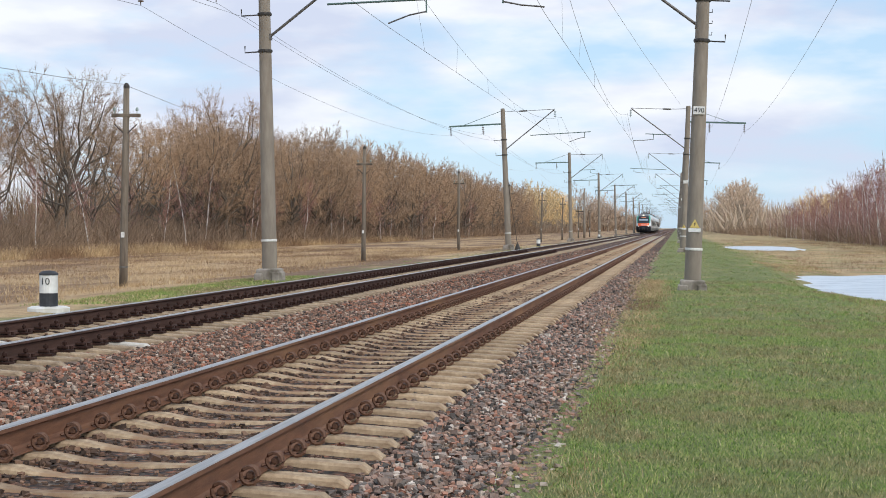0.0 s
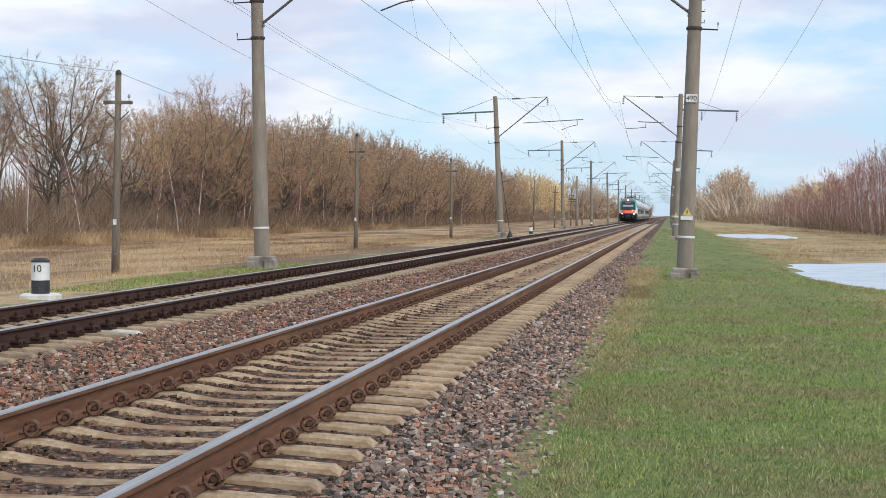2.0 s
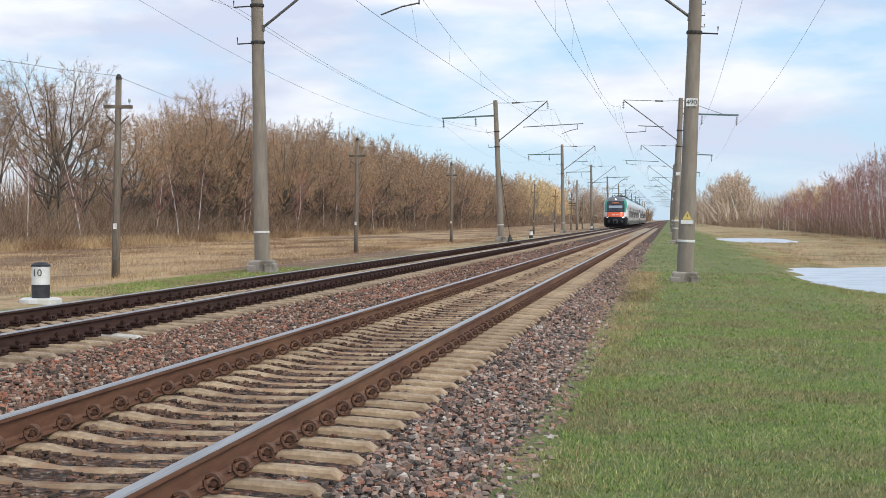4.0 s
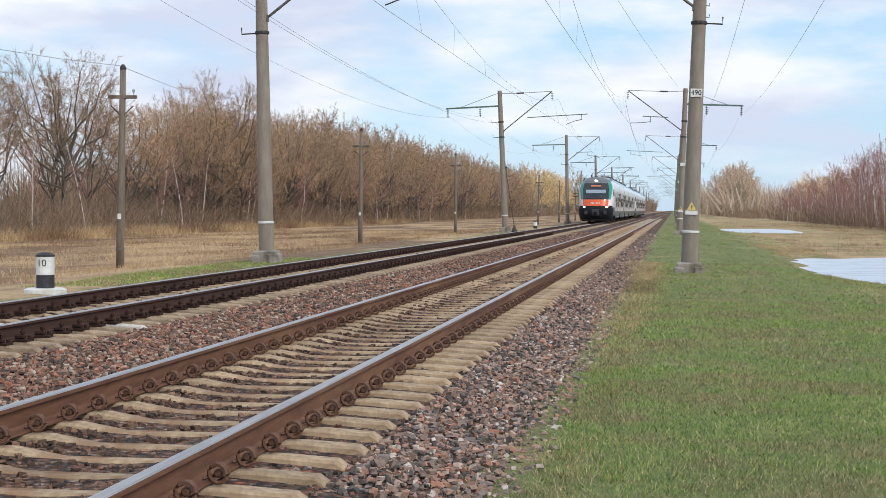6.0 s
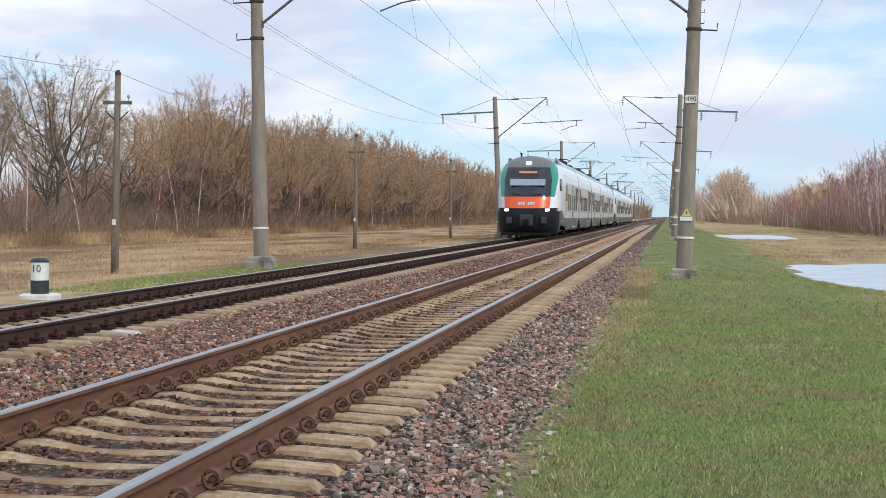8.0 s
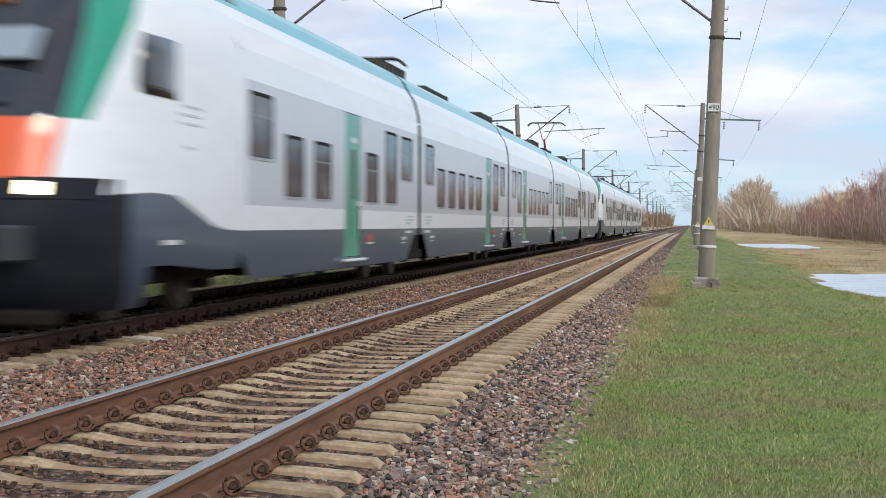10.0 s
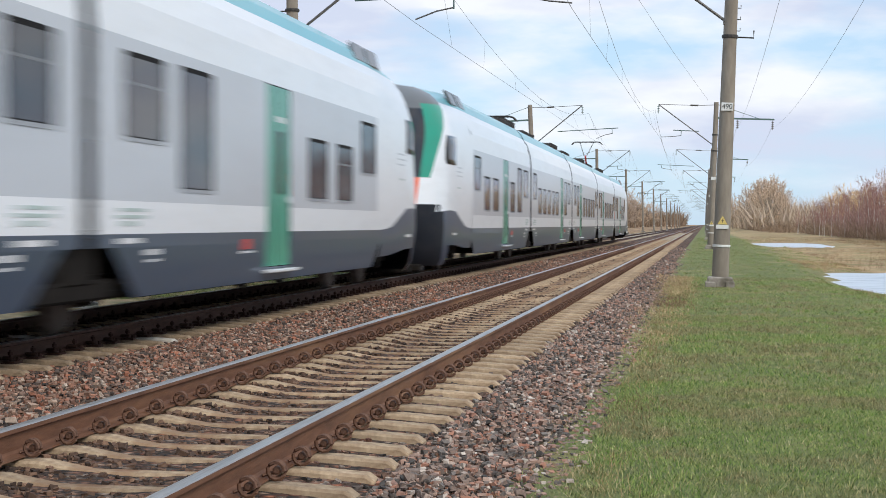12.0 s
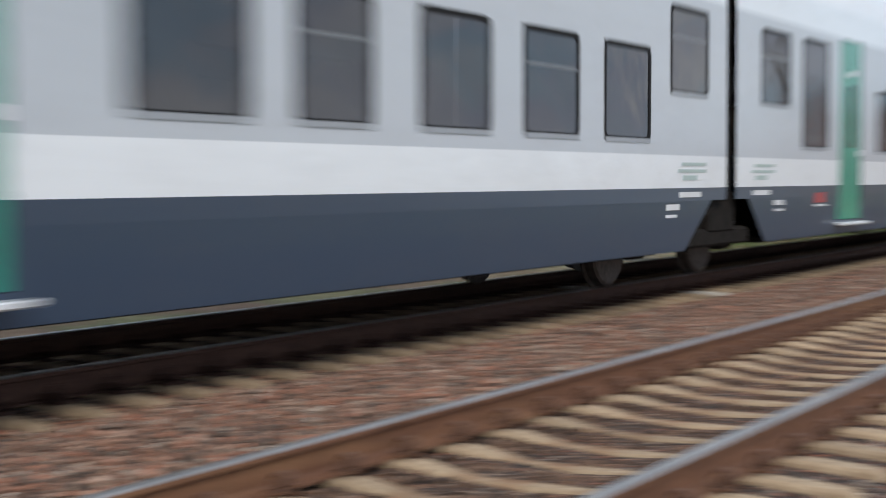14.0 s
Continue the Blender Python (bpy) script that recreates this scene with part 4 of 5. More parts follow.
def build_nose(train, at, lit):
    me, point = nose_shell()
    cab = part("cab", me, None, train, "white cab end with orange panel, green corners and dark windscreen", at=at)
    for s in (1, -1):
        part("headlamp_housing", wrapped(point, s, 0.86, 1.62, 1.385, 1.60, 0.03), P_BUMPER, cab)
        part("headlamp", wrapped(point, s, 0.99, 1.2, 1.425, 1.555, 0.05), M_LAMP if lit else P_CAP, cab, "lit warm headlamp" if lit else "unlit lamp")
        g = Geo().box(s * 0.92 - 0.15, s * 0.92 + 0.15, -0.02, 0.3, 0.75, 1.12, c=0.03)
        part("buffer_pad", g, P_PAD, cab)
        g = Geo()
        cells = []
        for zz, first in ((2.54, 1.72), (2.66, 1.66), (3.0, 1.72), (3.2, 1.86)):
            cells.append([])
            for yy in (first, 1.95, 2.35, 2.72):
                y0 = 0.30 + (zz - 2.2) * 0.625
                w = 1.735 - max(zz - 3.05, 0) * 0.0875
                cells[-1].append((w * (1 - max((2.7 - yy) / (2.7 - y0), 0) ** 3) ** (1 / 3), yy, zz))
        flat = [((x + 0.012) * s, y - 0.006, z) for row in cells for x, y, z in row] + [((x - 0.04) * s, y + 0.03, z) for row in cells for x, y, z in row]
        fs = [(j * 4 + i, j * 4 + i + 1, j * 4 + i + 5, j * 4 + i + 4) for j in range(3) for i in range(3)]
        rim = [0, 1, 2, 3, 7, 11, 15, 14, 13, 12, 8, 4]
        fs += [(rim[k], rim[(k + 1) % 12], rim[(k + 1) % 12] + 16, rim[k] + 16) for k in range(12)]
        g.add(flat, fs)
        part("cab_side_window", g, M_GLASS, cab, smooth=True)
        for k, q in enumerate((0.0, 0.75)):
            xr = 1.36
            g = Geo()
            g.add([(s * 1.43, 3.9 + q * 1.5, 4.08), (s * 1.43, 4.8 + q * 1.5, 4.08), (s * 1.30, 4.55 + q * 1.5, 4.40), (s * 1.30, 3.65 + q * 1.5, 4.40),
                   (s * 1.40, 3.9 + q * 1.5, 4.05), (s * 1.40, 4.8 + q * 1.5, 4.05), (s * 1.24, 4.55 + q * 1.5, 4.37), (s * 1.24, 3.65 + q * 1.5, 4.37)],
                  [(0, 1, 2, 3), (4, 5, 6, 7), (0, 1, 5, 4), (1, 2, 6, 5), (2, 3, 7, 6), (3, 0, 4, 7)])
            part("roof_grille", g, P_CAP, cab)
    side_marks(cab, [(3.25, 2.50, 0.7, 0.03, P_GREY), (3.2, 2.40, 0.75, 0.03, P_GREY), (3.25, 2.30, 0.7, 0.03, P_GREY), (3.15, 2.02, 0.3, 0.035, P_PALE), (2.55, 0.93, 0.5, 0.055, P_MARK)])
    part("coupler_cover", Geo().box(-0.36, 0.36, -0.06, 0.4, 0.62, 1.24, c=0.05), P_PAD, cab)
    part("coupler", Geo().tube([(0, 0.35, 0.85), (0, -0.30, 0.85)], 0.11, 10).box(-0.16, 0.16, -0.30, -0.12, 0.70, 1.0, c=0.02), M_UNDER, cab)
    part("snowplough", Geo().box(-1.35, 1.35, 0.22, 0.42, 0.12, 0.28, c=0.03), M_UNDER, cab)
    g = Geo().box(-0.14, 0.14, 1.36, 1.7, 3.96, 4.12, c=0.03)
    part("top_lamp", g, M_LAMP if lit else P_CAP, cab, "lit warm top lamp" if lit else "unlit lamp")
    x, y, z = point(3.5, 0.1)
    tilt = 37
    part("destination_display", Geo().box(-0.48, 0.48, -0.02, 0.02, -0.07, 0.07), M_AMBER if lit else M_RUBBER, cab, at=pose(0, y - 0.03, 3.52, -tilt, 0, 0))
    x, y, z = point(2.98, 0.1)
    part("sun_blind", Geo().box(-0.95, 0.95, -0.012, 0.012, -0.22, 0.22, c=0.005), P_BLIND, cab, at=pose(0, y - 0.035, 2.98, -tilt, 0, 0))
    for k in range(7):
        if k == 3:
            continue
        part("lettering_bar", Geo().box(-0.46 + 0.13 * k, -0.37 + 0.13 * k, 0.18, 0.22, 1.77, 1.92), P_MARK, cab)
    for s in (1, -1):
        g = Geo().tube([(s * 0.2, 0.30, 2.25), (s * 0.75, 0.42, 2.36)], 0.018, 5)
        part("wiper", g, M_RUBBER, cab)
    part("horn", Geo().tube([(-0.5, 2.5, 4.4), (-0.5, 2.5, 4.56), (-0.5, 2.25, 4.58)], 0.06, 6), M_RUBBER, cab)
    return cab


def build_bogie(train, y, base):
    bogie = part("bogie", Geo().box(-1.25, 1.25, y - 0.32, y + 0.32, 0.42, 0.85, c=0.04)
                 .box(1.02, 1.22, y - base / 2 - 0.55, y + base / 2 + 0.55, 0.42, 0.62, c=0.03)
                 .box(-1.22, -1.02, y - base / 2 - 0.55, y + base / 2 + 0.55, 0.42, 0.62, c=0.03), M_UNDER, train, "dusty black bogie")
    for yy in (y - base / 2, y + base / 2):
        for s in (1, -1):
            g = Geo()
            prof = [(0.10, -0.09), (0.40, -0.075), (0.43, -0.055), (0.435, 0.04), (0.465, 0.055), (0.465, 0.075), (0.10, 0.075)]
            g.rings([[(s * (0.80 - q), yy + r * math.cos(2 * math.pi * i / 24), 0.435 + r * math.sin(2 * math.pi * i / 24)) for i in range(24)] for r, q in prof])
            part("wheel", g, M_WHEEL, bogie)
            part("axle_box", Geo().box(s * 1.12 - 0.11, s * 1.12 + 0.11, yy - 0.2, yy + 0.2, 0.30, 0.62, c=0.04), M_UNDER, bogie)
            part("spring", Geo().lathe([(0.11, 0.0), (0.13, 0.02), (0.13, 0.2), (0.11, 0.22)], 10, (s * 1.12, yy + 0.34 * (1 if yy < y else -1), 0.60)), M_UNDER, bogie)


def roof_box(train, y0, y1, w, z1, fins):
    g = Geo()
    g.box(-w, w, y0, y1, 4.38, z1 + 0.1, c=0.03)
    box = part("roof_unit", g, M_STEEL_DARK, train, "dark ribbed roof equipment box")
    for k in range(fins):
        q = y0 + 0.2 + (y1 - y0 - 0.4) * k / max(fins - 1, 1)
        part("rib", Geo().box(-w - 0.03, w + 0.03, q - 0.04, q + 0.04, 4.39, z1 + 0.14), M_STEEL_DARK, box)


def pantograph(train, y, raised):
    pan = part("pantograph", Geo().box(-0.55, 0.55, y - 0.75, y + 0.75, 4.62, 4.69, c=0.02), M_STEEL_DARK, train, "raised pantograph" if raised else "folded pantograph")
    top, knee = (6.45, 5.5) if raised else (4.94, 4.82)
    for s in (1, -1):
        for q in (-0.6, 0.6):
            part("roof_insulator", Geo().lathe([(0.05, 0), (0.09, 0.03), (0.05, 0.08), (0.09, 0.12), (0.05, 0.18)], 8, (s * 0.45, y + q, 4.44)), M_INSUL, pan)
    part("lower_arm", Geo().tube([(0, y + 0.5, 4.70), (0, y - 0.85, knee)], 0.055, 6), P_RED, pan, "red lower arm")
    for s in (1, -1):
        part("upper_arm", Geo().tube([(s * 0.08, y - 0.85, knee), (s * 0.42, y + 0.45, top - 0.06)], 0.024, 5), M_STEEL, pan)
    for q in (0.28, 0.62):
        part("contact_strip", Geo().tube([(-0.98, y + q, top - 0.16), (-0.86, y + q, top - 0.04), (-0.72, y + q, top), (0.72, y + q, top), (0.86, y + q, top - 0.04), (0.98, y + q, top - 0.16)], 0.03, 5), M_STEEL_DARK, pan)
    part("linkage", Geo().tube([(-0.45, y + 0.28, top - 0.04), (-0.45, y + 0.62, top - 0.04)], 0.02, 4).tube([(0.45, y + 0.28, top - 0.04), (0.45, y + 0.62, top - 0.04)], 0.02, 4), M_STEEL, pan)


def build_unit(lit):
    """One five-car unit; its tip is at y = 0 and it trails towards +y."""
    total = CARS[-1]
    train = thing("electric_train", None, "white and grey electric train with green doors and an orange nose", "train", "coupled train units")
    build_nose(train, pose(0, 0, 0), lit)
    build_nose(train, pose(0, total, 0, 0, 0, 180), False)
    starts = (5.2, CARS[0], CARS[1], CARS[2], CARS[3])
    ends = (CARS[0], CARS[1], CARS[2], CARS[3], total - 5.2)
    for k in range(5):
        y0, y1 = starts[k], ends[k]
        if k == 0:
            holes, inner = list(END), (y0, y1 - 0.16)
        elif k == 4:
            holes, inner = [(total - b, total - a, h) for a, b, h in END if a != 12.9][::-1], (y0 + 0.16, y1)
        else:
            src = [(16.2 - b, 16.2 - a, h) for a, b, h in MID][::-1] if k == 1 else MID
            holes, inner = [(y0 + a, y0 + b, h) for a, b, h in src], (y0 + 0.16, y1 - 0.16)
        cuts = [(c - 1.3, c + 1.3) for c in CARS[:-1] if inner[0] - 2 < c < inner[1] + 2]
        if k == 0:
            cuts.append((5.2, 5.75))
        if k == 4:
            cuts.append((total - 5.75, total - 5.2))
        grey = None
        if k == 0:
            grey = (5.45, inner[1] - 0.01)
        if k == 4:
            grey = (inner[0] + 0.01, total - 5.45)
        shell = body_shell(inner[0], inner[1], holes, cuts, grey)
        shell = shell.mesh("car_body", BODY_MATS)
        bm = bmesh.new()
        bm.from_mesh(shell)
        bmesh.ops.remove_doubles(bm, verts=bm.verts, dist=0.0005)
        bm.to_mesh(shell)
        bm.free()
        car = part("car_body", shell, None, train, "white and light grey car body with slate skirt")
        build_windows(car, holes)
        for a, b, h in holes:
            if h == DOOR:
                build_door(car, a, b)
                mark = b + 0.9 if k in (0, 1) else a - 0.9
                side_marks(car, [(mark, 0.90, 0.34, 0.13, P_RED), (mark + 0.05, 0.80, 0.5, 0.03, P_MARK)])
        for c in CARS[:-1]:
            for q in (-1, 1):
                yy = c + q * 1.15
                if inner[0] < yy < inner[1]:
                    side_marks(car, [(yy, 1.30, 0.7, 0.035, P_PALE), (yy - 0.05, 1.23, 0.8, 0.035, P_PALE), (yy - 0.12, 1.16, 0.4, 0.05, P_PALE), (yy - 0.1, 0.985, 0.62, 0.055, P_MARK), (c + q * 1.72, 0.86, 0.36, 0.06, P_MARK), (c + q * 1.75, 0.77, 0.3, 0.03, P_MARK)])
        g = Geo()
        q0 = inner[0] + (0.3 if k else 1.6)
        q1 = inner[1] - (0.3 if k < 4 else 1.6)
        # under-floor gear between the bogies
        n = 5
        for i in range(n):
            a = q0 + 1.6 + (q1 - q0 - 3.2) * i / n
            part("underfloor_box", Geo().box(-1.3, 1.3, a + 0.1, a + (q1 - q0 - 3.2) / n * (0.75 if i % 2 else 0.55), 0.50, 0.92, c=0.03), M_UNDER, car)
        # added pan that keeps skylight off the track below the car
        part("added_shade_pan", Geo().box(-1.55, 1.55, q0 + 1.2, q1 - 1.2, 0.37, 0.45, c=0.02), M_UNDER, car)
        mid = (inner[0] + inner[1]) / 2
        if k:
            roof_box(train, inner[0] + 0.5, inner[0] + 3.6, 0.7, 4.66, 7)
        if k in (1, 2, 3):
            roof_box(train, mid - 1.5, mid + 2.5, 0.65, 4.6, 9)
    for c in CARS[:-1]:
        g = Geo()
        prof = [(w - 0.07, z) for w, z, s in OUTLINE if z > 0.9]
        ring = prof + [(-x, z) for x, z in reversed(prof[:-1])]
        for k in range(4):
            y0 = c - 0.16 + 0.08 * k
            g.rings([[(x * 0.985, y0, z) for x, z in ring], [(x, y0 + 0.03, z) for x, z in ring], [(x, y0 + 0.05, z) for x, z in ring], [(x * 0.985, y0 + 0.08, z) for x, z in ring]])
        part("gangway_bellows", g, M_RUBBER, train, "black rubber gangway bellows")
        build_bogie(train, c, 2.7)
        for s in (1, -1):
            step = Geo().box(s * 1.52 - 0.12, s * 1.52 + 0.12, c - 0.42, c + 0.42, 0.55, 1.02, c=0.03)
            step.box(s * 1.5 - 0.12, s * 1.5 + 0.12, c - 0.95, c + 0.95, 0.40, 0.60, c=0.03)
            step.tube([(s * 1.58, c - 1.05, 0.42), (s * 1.58, c - 0.5, 0.8), (s * 1.58, c - 0.3, 0.85)], 0.07, 6)
            part("damper_bracket", step, M_UNDER, train, "dusty black damper and bracket below the gangway")
    for y in (4.2, total - 4.2):
        build_bogie(train, y, 2.5)
    pantograph(train, 65.4, True)
    pantograph(train, 20.2, False)
    return train


train_front = build_unit(True)
train_rear = build_unit(False)


# ---- woods ----
BIRCH = dict(len=(0.93, 0.26, 0.13, 0.08), kids=(20, 4, 2), low=(0.18, 0.2, 0.2), spread=(0.6, 0.5, 0.6), twigs=8, tl=(0.2, 0.5), rad=0.0072, w=0.011, wb=0.014, crown=(0.20, 0.56, 0.46))
# heads of the crown, branches in each head, twigs on each branch, half width of a twig and of a branch, crown's radius and middle as shares of the height
STYLES = dict(
    alder=(18, 13, 58, 0.0085, 0.005, 0.37, 0.63),
    mid=(16, 12, 50, 0.0095, 0.006, 0.35, 0.60),
    broom=(15, 10, 36, 0.015, 0.008, 0.36, 0.55),
    far=(13, 8, 26, 0.036, 0.012, 0.36, 0.54))


def make_tree(seed, h, style):
    """Bare broad tree: a short trunk, arching limbs to rounded heads, and a fine spray of twigs on each head."""
    r = np.random.default_rng(seed)
    heads, branches, twigs, tw, bw, rad, mid = STYLES[style]
    wood = Geo()
    bend = r.normal(0, 0.012 * h, (6, 2))
    axis = [Vector((bend[k][0] * k / 3, bend[k][1] * k / 3, z * h)) for k, z in enumerate((-0.04, 0.12, 0.26, 0.4, 0.52, 0.64))]
    wood.tube(axis, [0.016 * h, 0.013 * h, 0.0105 * h, 0.007 * h, 0.004 * h, 0.002 * h], 7, 0, False)
    tris = []
    span = (1 - mid) * 0.78
    low = -0.45 if style == "alder" else -0.75
    for k in range(heads):
        a = 2.4 * k + r.uniform(-0.4, 0.4)
        up = low + (0.9 - low) * (k + 0.5) / heads + r.uniform(-0.1, 0.1)
        flat = math.sqrt(max(1 - min(up, 1) ** 2, 0.0))
        size = h * r.uniform(0.13, 0.21)
        c = Vector((math.cos(a) * flat * rad * h * 0.72, math.sin(a) * flat * rad * h * 0.72, mid * h + up * span * h))
        out = Vector((math.cos(a) * flat, math.sin(a) * flat, up + 0.35)).normalized()
        z0 = min(max(0.12 * h, c.z * r.uniform(0.3, 0.6)), 0.6 * h)
        i = next(q for q in range(5) if axis[q + 1].z >= z0 or q == 4)
        p = axis[i].lerp(axis[i + 1], (z0 - axis[i].z) / (axis[i + 1].z - axis[i].z))
        way = c - p
        turn = Vector(r.normal(0, 0.025 * h, 3))
        m1 = p + Vector((way.x * 0.45, way.y * 0.45, way.z * 0.28)) + turn
        m2 = p + Vector((way.x * 0.8, way.y * 0.8, way.z * 0.66)) - turn * 0.6
        tip = c + out * size * 0.3
        wood.tube([p, m1, m2, c, tip], [0.0065 * h, 0.0052 * h, 0.0040 * h, 0.0026 * h, 0.0012 * h], 5, 0, False)
        for b in range(branches):
            d = (Vector(r.normal(0, 1, 3)) * 0.75 + out * 0.75).normalized()
            start = m2.lerp(tip, r.uniform(0.0, 0.9))
            end = c + d * size * r.uniform(0.7, 1.0)
            knee = start.lerp(end, 0.5) + Vector(r.normal(0, 0.05 * size, 3)) + Vector((0, 0, -0.05 * size))
            side = (end - start).cross(Vector(r.normal(0, 1, 3))).normalized() * bw
            t = r.uniform(0.15, 1.0, twigs)[:, None]
            s0, k0, e0 = np.array(start), np.array(knee), np.array(end)
            base = np.where(t < 0.5, s0 + (k0 - s0) * 2 * t, k0 + (e0 - k0) * (2 * t - 1))
            aim = np.array(d) * 0.45 + np.array((0, 0, 0.2)) + r.normal(0, 0.6, (twigs, 3))
            aim /= np.linalg.norm(aim, axis=1)[:, None]
            across = np.cross(aim, r.normal(0, 1, (twigs, 3)))
            across *= tw / np.linalg.norm(across, axis=1)[:, None]
            top = base + aim * (r.uniform(0.016, 0.05, twigs) * h)[:, None]
            tris.append(np.stack([base - across, base + across, top], 1))
            tris.append(np.array([[start - side, start + side, knee], [knee - side * 0.8, knee + side * 0.8, end]]))
    tv = np.concatenate(tris).reshape(-1, 3)
    k = h / np.percentile(tv[:, 2], 99.7)
    wood.v = [(x * k, y * k, z * k) for x, y, z in wood.v]
    return wood, tv * k, np.arange(len(tv)).reshape(-1, 3)


def make_birch(seed, h):
    """Slender bare birch: (trunk, points and faces of the twigs)."""
    r = random.Random(seed)
    st = BIRCH
    wood, tw = Geo(), []

    def ribbon(p, q, w):
        side = (q - p).cross(Vector((r.uniform(-1, 1), r.uniform(-1, 1), 0.3))).normalized() * w
        tw.append((p - side, p + side, q))

    def inside(p):
        c = st["crown"]
        return (p.x ** 2 + p.y ** 2) / (c[0] * h) ** 2 + ((p.z - c[1] * h) / (c[2] * h)) ** 2 < r.uniform(0.86, 1.06)

    def grow(p, d, rad, depth):
        if depth > 1 and not inside(p):
            return
        ln = h * st["len"][depth] * r.uniform(0.75, 1.2)
        if depth == 1:
            ln *= 1.25 - p.z / h
        n = (4, 4, 3, 2)[depth]
        pts, rr, ways = [p], [rad], [d]
        for k in range(n):
            lift = 0.06
            d = (d + Vector((r.gauss(0, 0.12 + 0.05 * depth), r.gauss(0, 0.12 + 0.05 * depth), lift))).normalized()
            p = p + d * ln / n
            pts.append(p)
            ways.append(d)
            rr.append(max(rad * (1 - (0.55 if depth == 0 else 0.8) * (k + 1) / n), 0.006))
        if depth > 0:
            stop = next((k for k, q in enumerate(pts) if k and not inside(q)), n)
            stop = max(stop - 1, 1)
        if depth == 0:
            wood.tube(pts, rr, 6, 0, False)
        elif depth < 3:
            for k in range(stop):
                side = (pts[k + 1] - pts[k]).cross(Vector((r.uniform(-1, 1), r.uniform(-1, 1), 0.3))).normalized() * max(rr[k] * 0.8, 0.006)
                tw.append((pts[k] - side, pts[k] + side, pts[k + 1]))
        else:
            for k in range(n):
                ribbon(pts[k], pts[k + 1], st["wb"])
            for k in range(st["twigs"]):
                t = r.random() * n
                i = min(int(t), n - 1)
                q = pts[i].lerp(pts[i + 1], t - i)
                e = (ways[i] * 0.5 + Vector((r.gauss(0, 0.6), r.gauss(0, 0.6), r.gauss(0.3, 0.5)))).normalized()
                if inside(q):
                    ribbon(q, q + e * r.uniform(*st["tl"]) * (h / 11) ** 0.5, st["w"])
            return
        m = st["kids"][depth]
        a0 = r.random() * 6.28
        for k in range(m):
            t = st["low"][depth] + (1 - st["low"][depth]) * (k + r.random()) / m
            t = min(t, 0.999) * n
            i = int(t)
            q = pts[i].lerp(pts[i + 1], t - i)
            a = a0 + k * 2.4 + r.uniform(-0.4, 0.4)
            w = ways[i + 1]
            u = w.cross(Vector((0.3, 0.1, 1)) if abs(w.z) < 0.95 else Vector((1, 0.2, 0))).normalized()
            v = w.cross(u)
            sp = st["spread"][depth] * r.uniform(0.6, 1.35)
            e = (w + (u * math.cos(a) + v * math.sin(a)) * sp + Vector((0, 0, 0.12))).normalized()
            grow(q, e, max(rr[i] * 0.62, 0.01), depth + 1)
    lean = Vector((r.gauss(0, 0.05), r.gauss(0, 0.05), 1)).normalized()
    grow(Vector((0, 0, -0.3)), lean, h * st["rad"], 0)
    tv = np.array([[tuple(q) for q in t] for t in tw]).reshape(-1, 3)
    k = h / np.percentile(tv[:, 2], 99.5)
    tv *= k
    wood.v = [(x * k, y * k, z * k) for x, y, z in wood.v]
    tf = np.arange(len(tv)).reshape(-1, 3)
    return wood, tv, tf


def tree_thing(name, seed, h, style, bark, twig_mat, label, group):
    wood, tv, tf = make_birch(seed, h) if style == "birch" else make_tree(seed, h, style)
    ob = thing(name, pose(-60, -80, -0.7), label, "tree", group)
    part("trunk", wood, bark, ob)
    part("crown", bulk("crown", tv, tf, [twig_mat]), None, ob)
    return ob


def plant(kinds, spots, rnd):
    """Put each spot (x, y, size) under a copy of one of the kinds; the first uses of each kind are the kinds themselves."""
    used = set()
    for x, y, s in spots:
        k = rnd.randrange(len(kinds))
        z = float(terrain_z(np.array(x), np.array(y))) - 0.05
        m = pose(x, y, z, rnd.uniform(-3, 3), rnd.uniform(-3, 3), rnd.uniform(0, 360))
        if k not in used:
            used.add(k)
            ob = kinds[k]
            ob.matrix_basis = m
        else:
            ob = copy_thing(kinds[k], m)
        ob.scale = (s, s, s * rnd.uniform(0.93, 1.07))


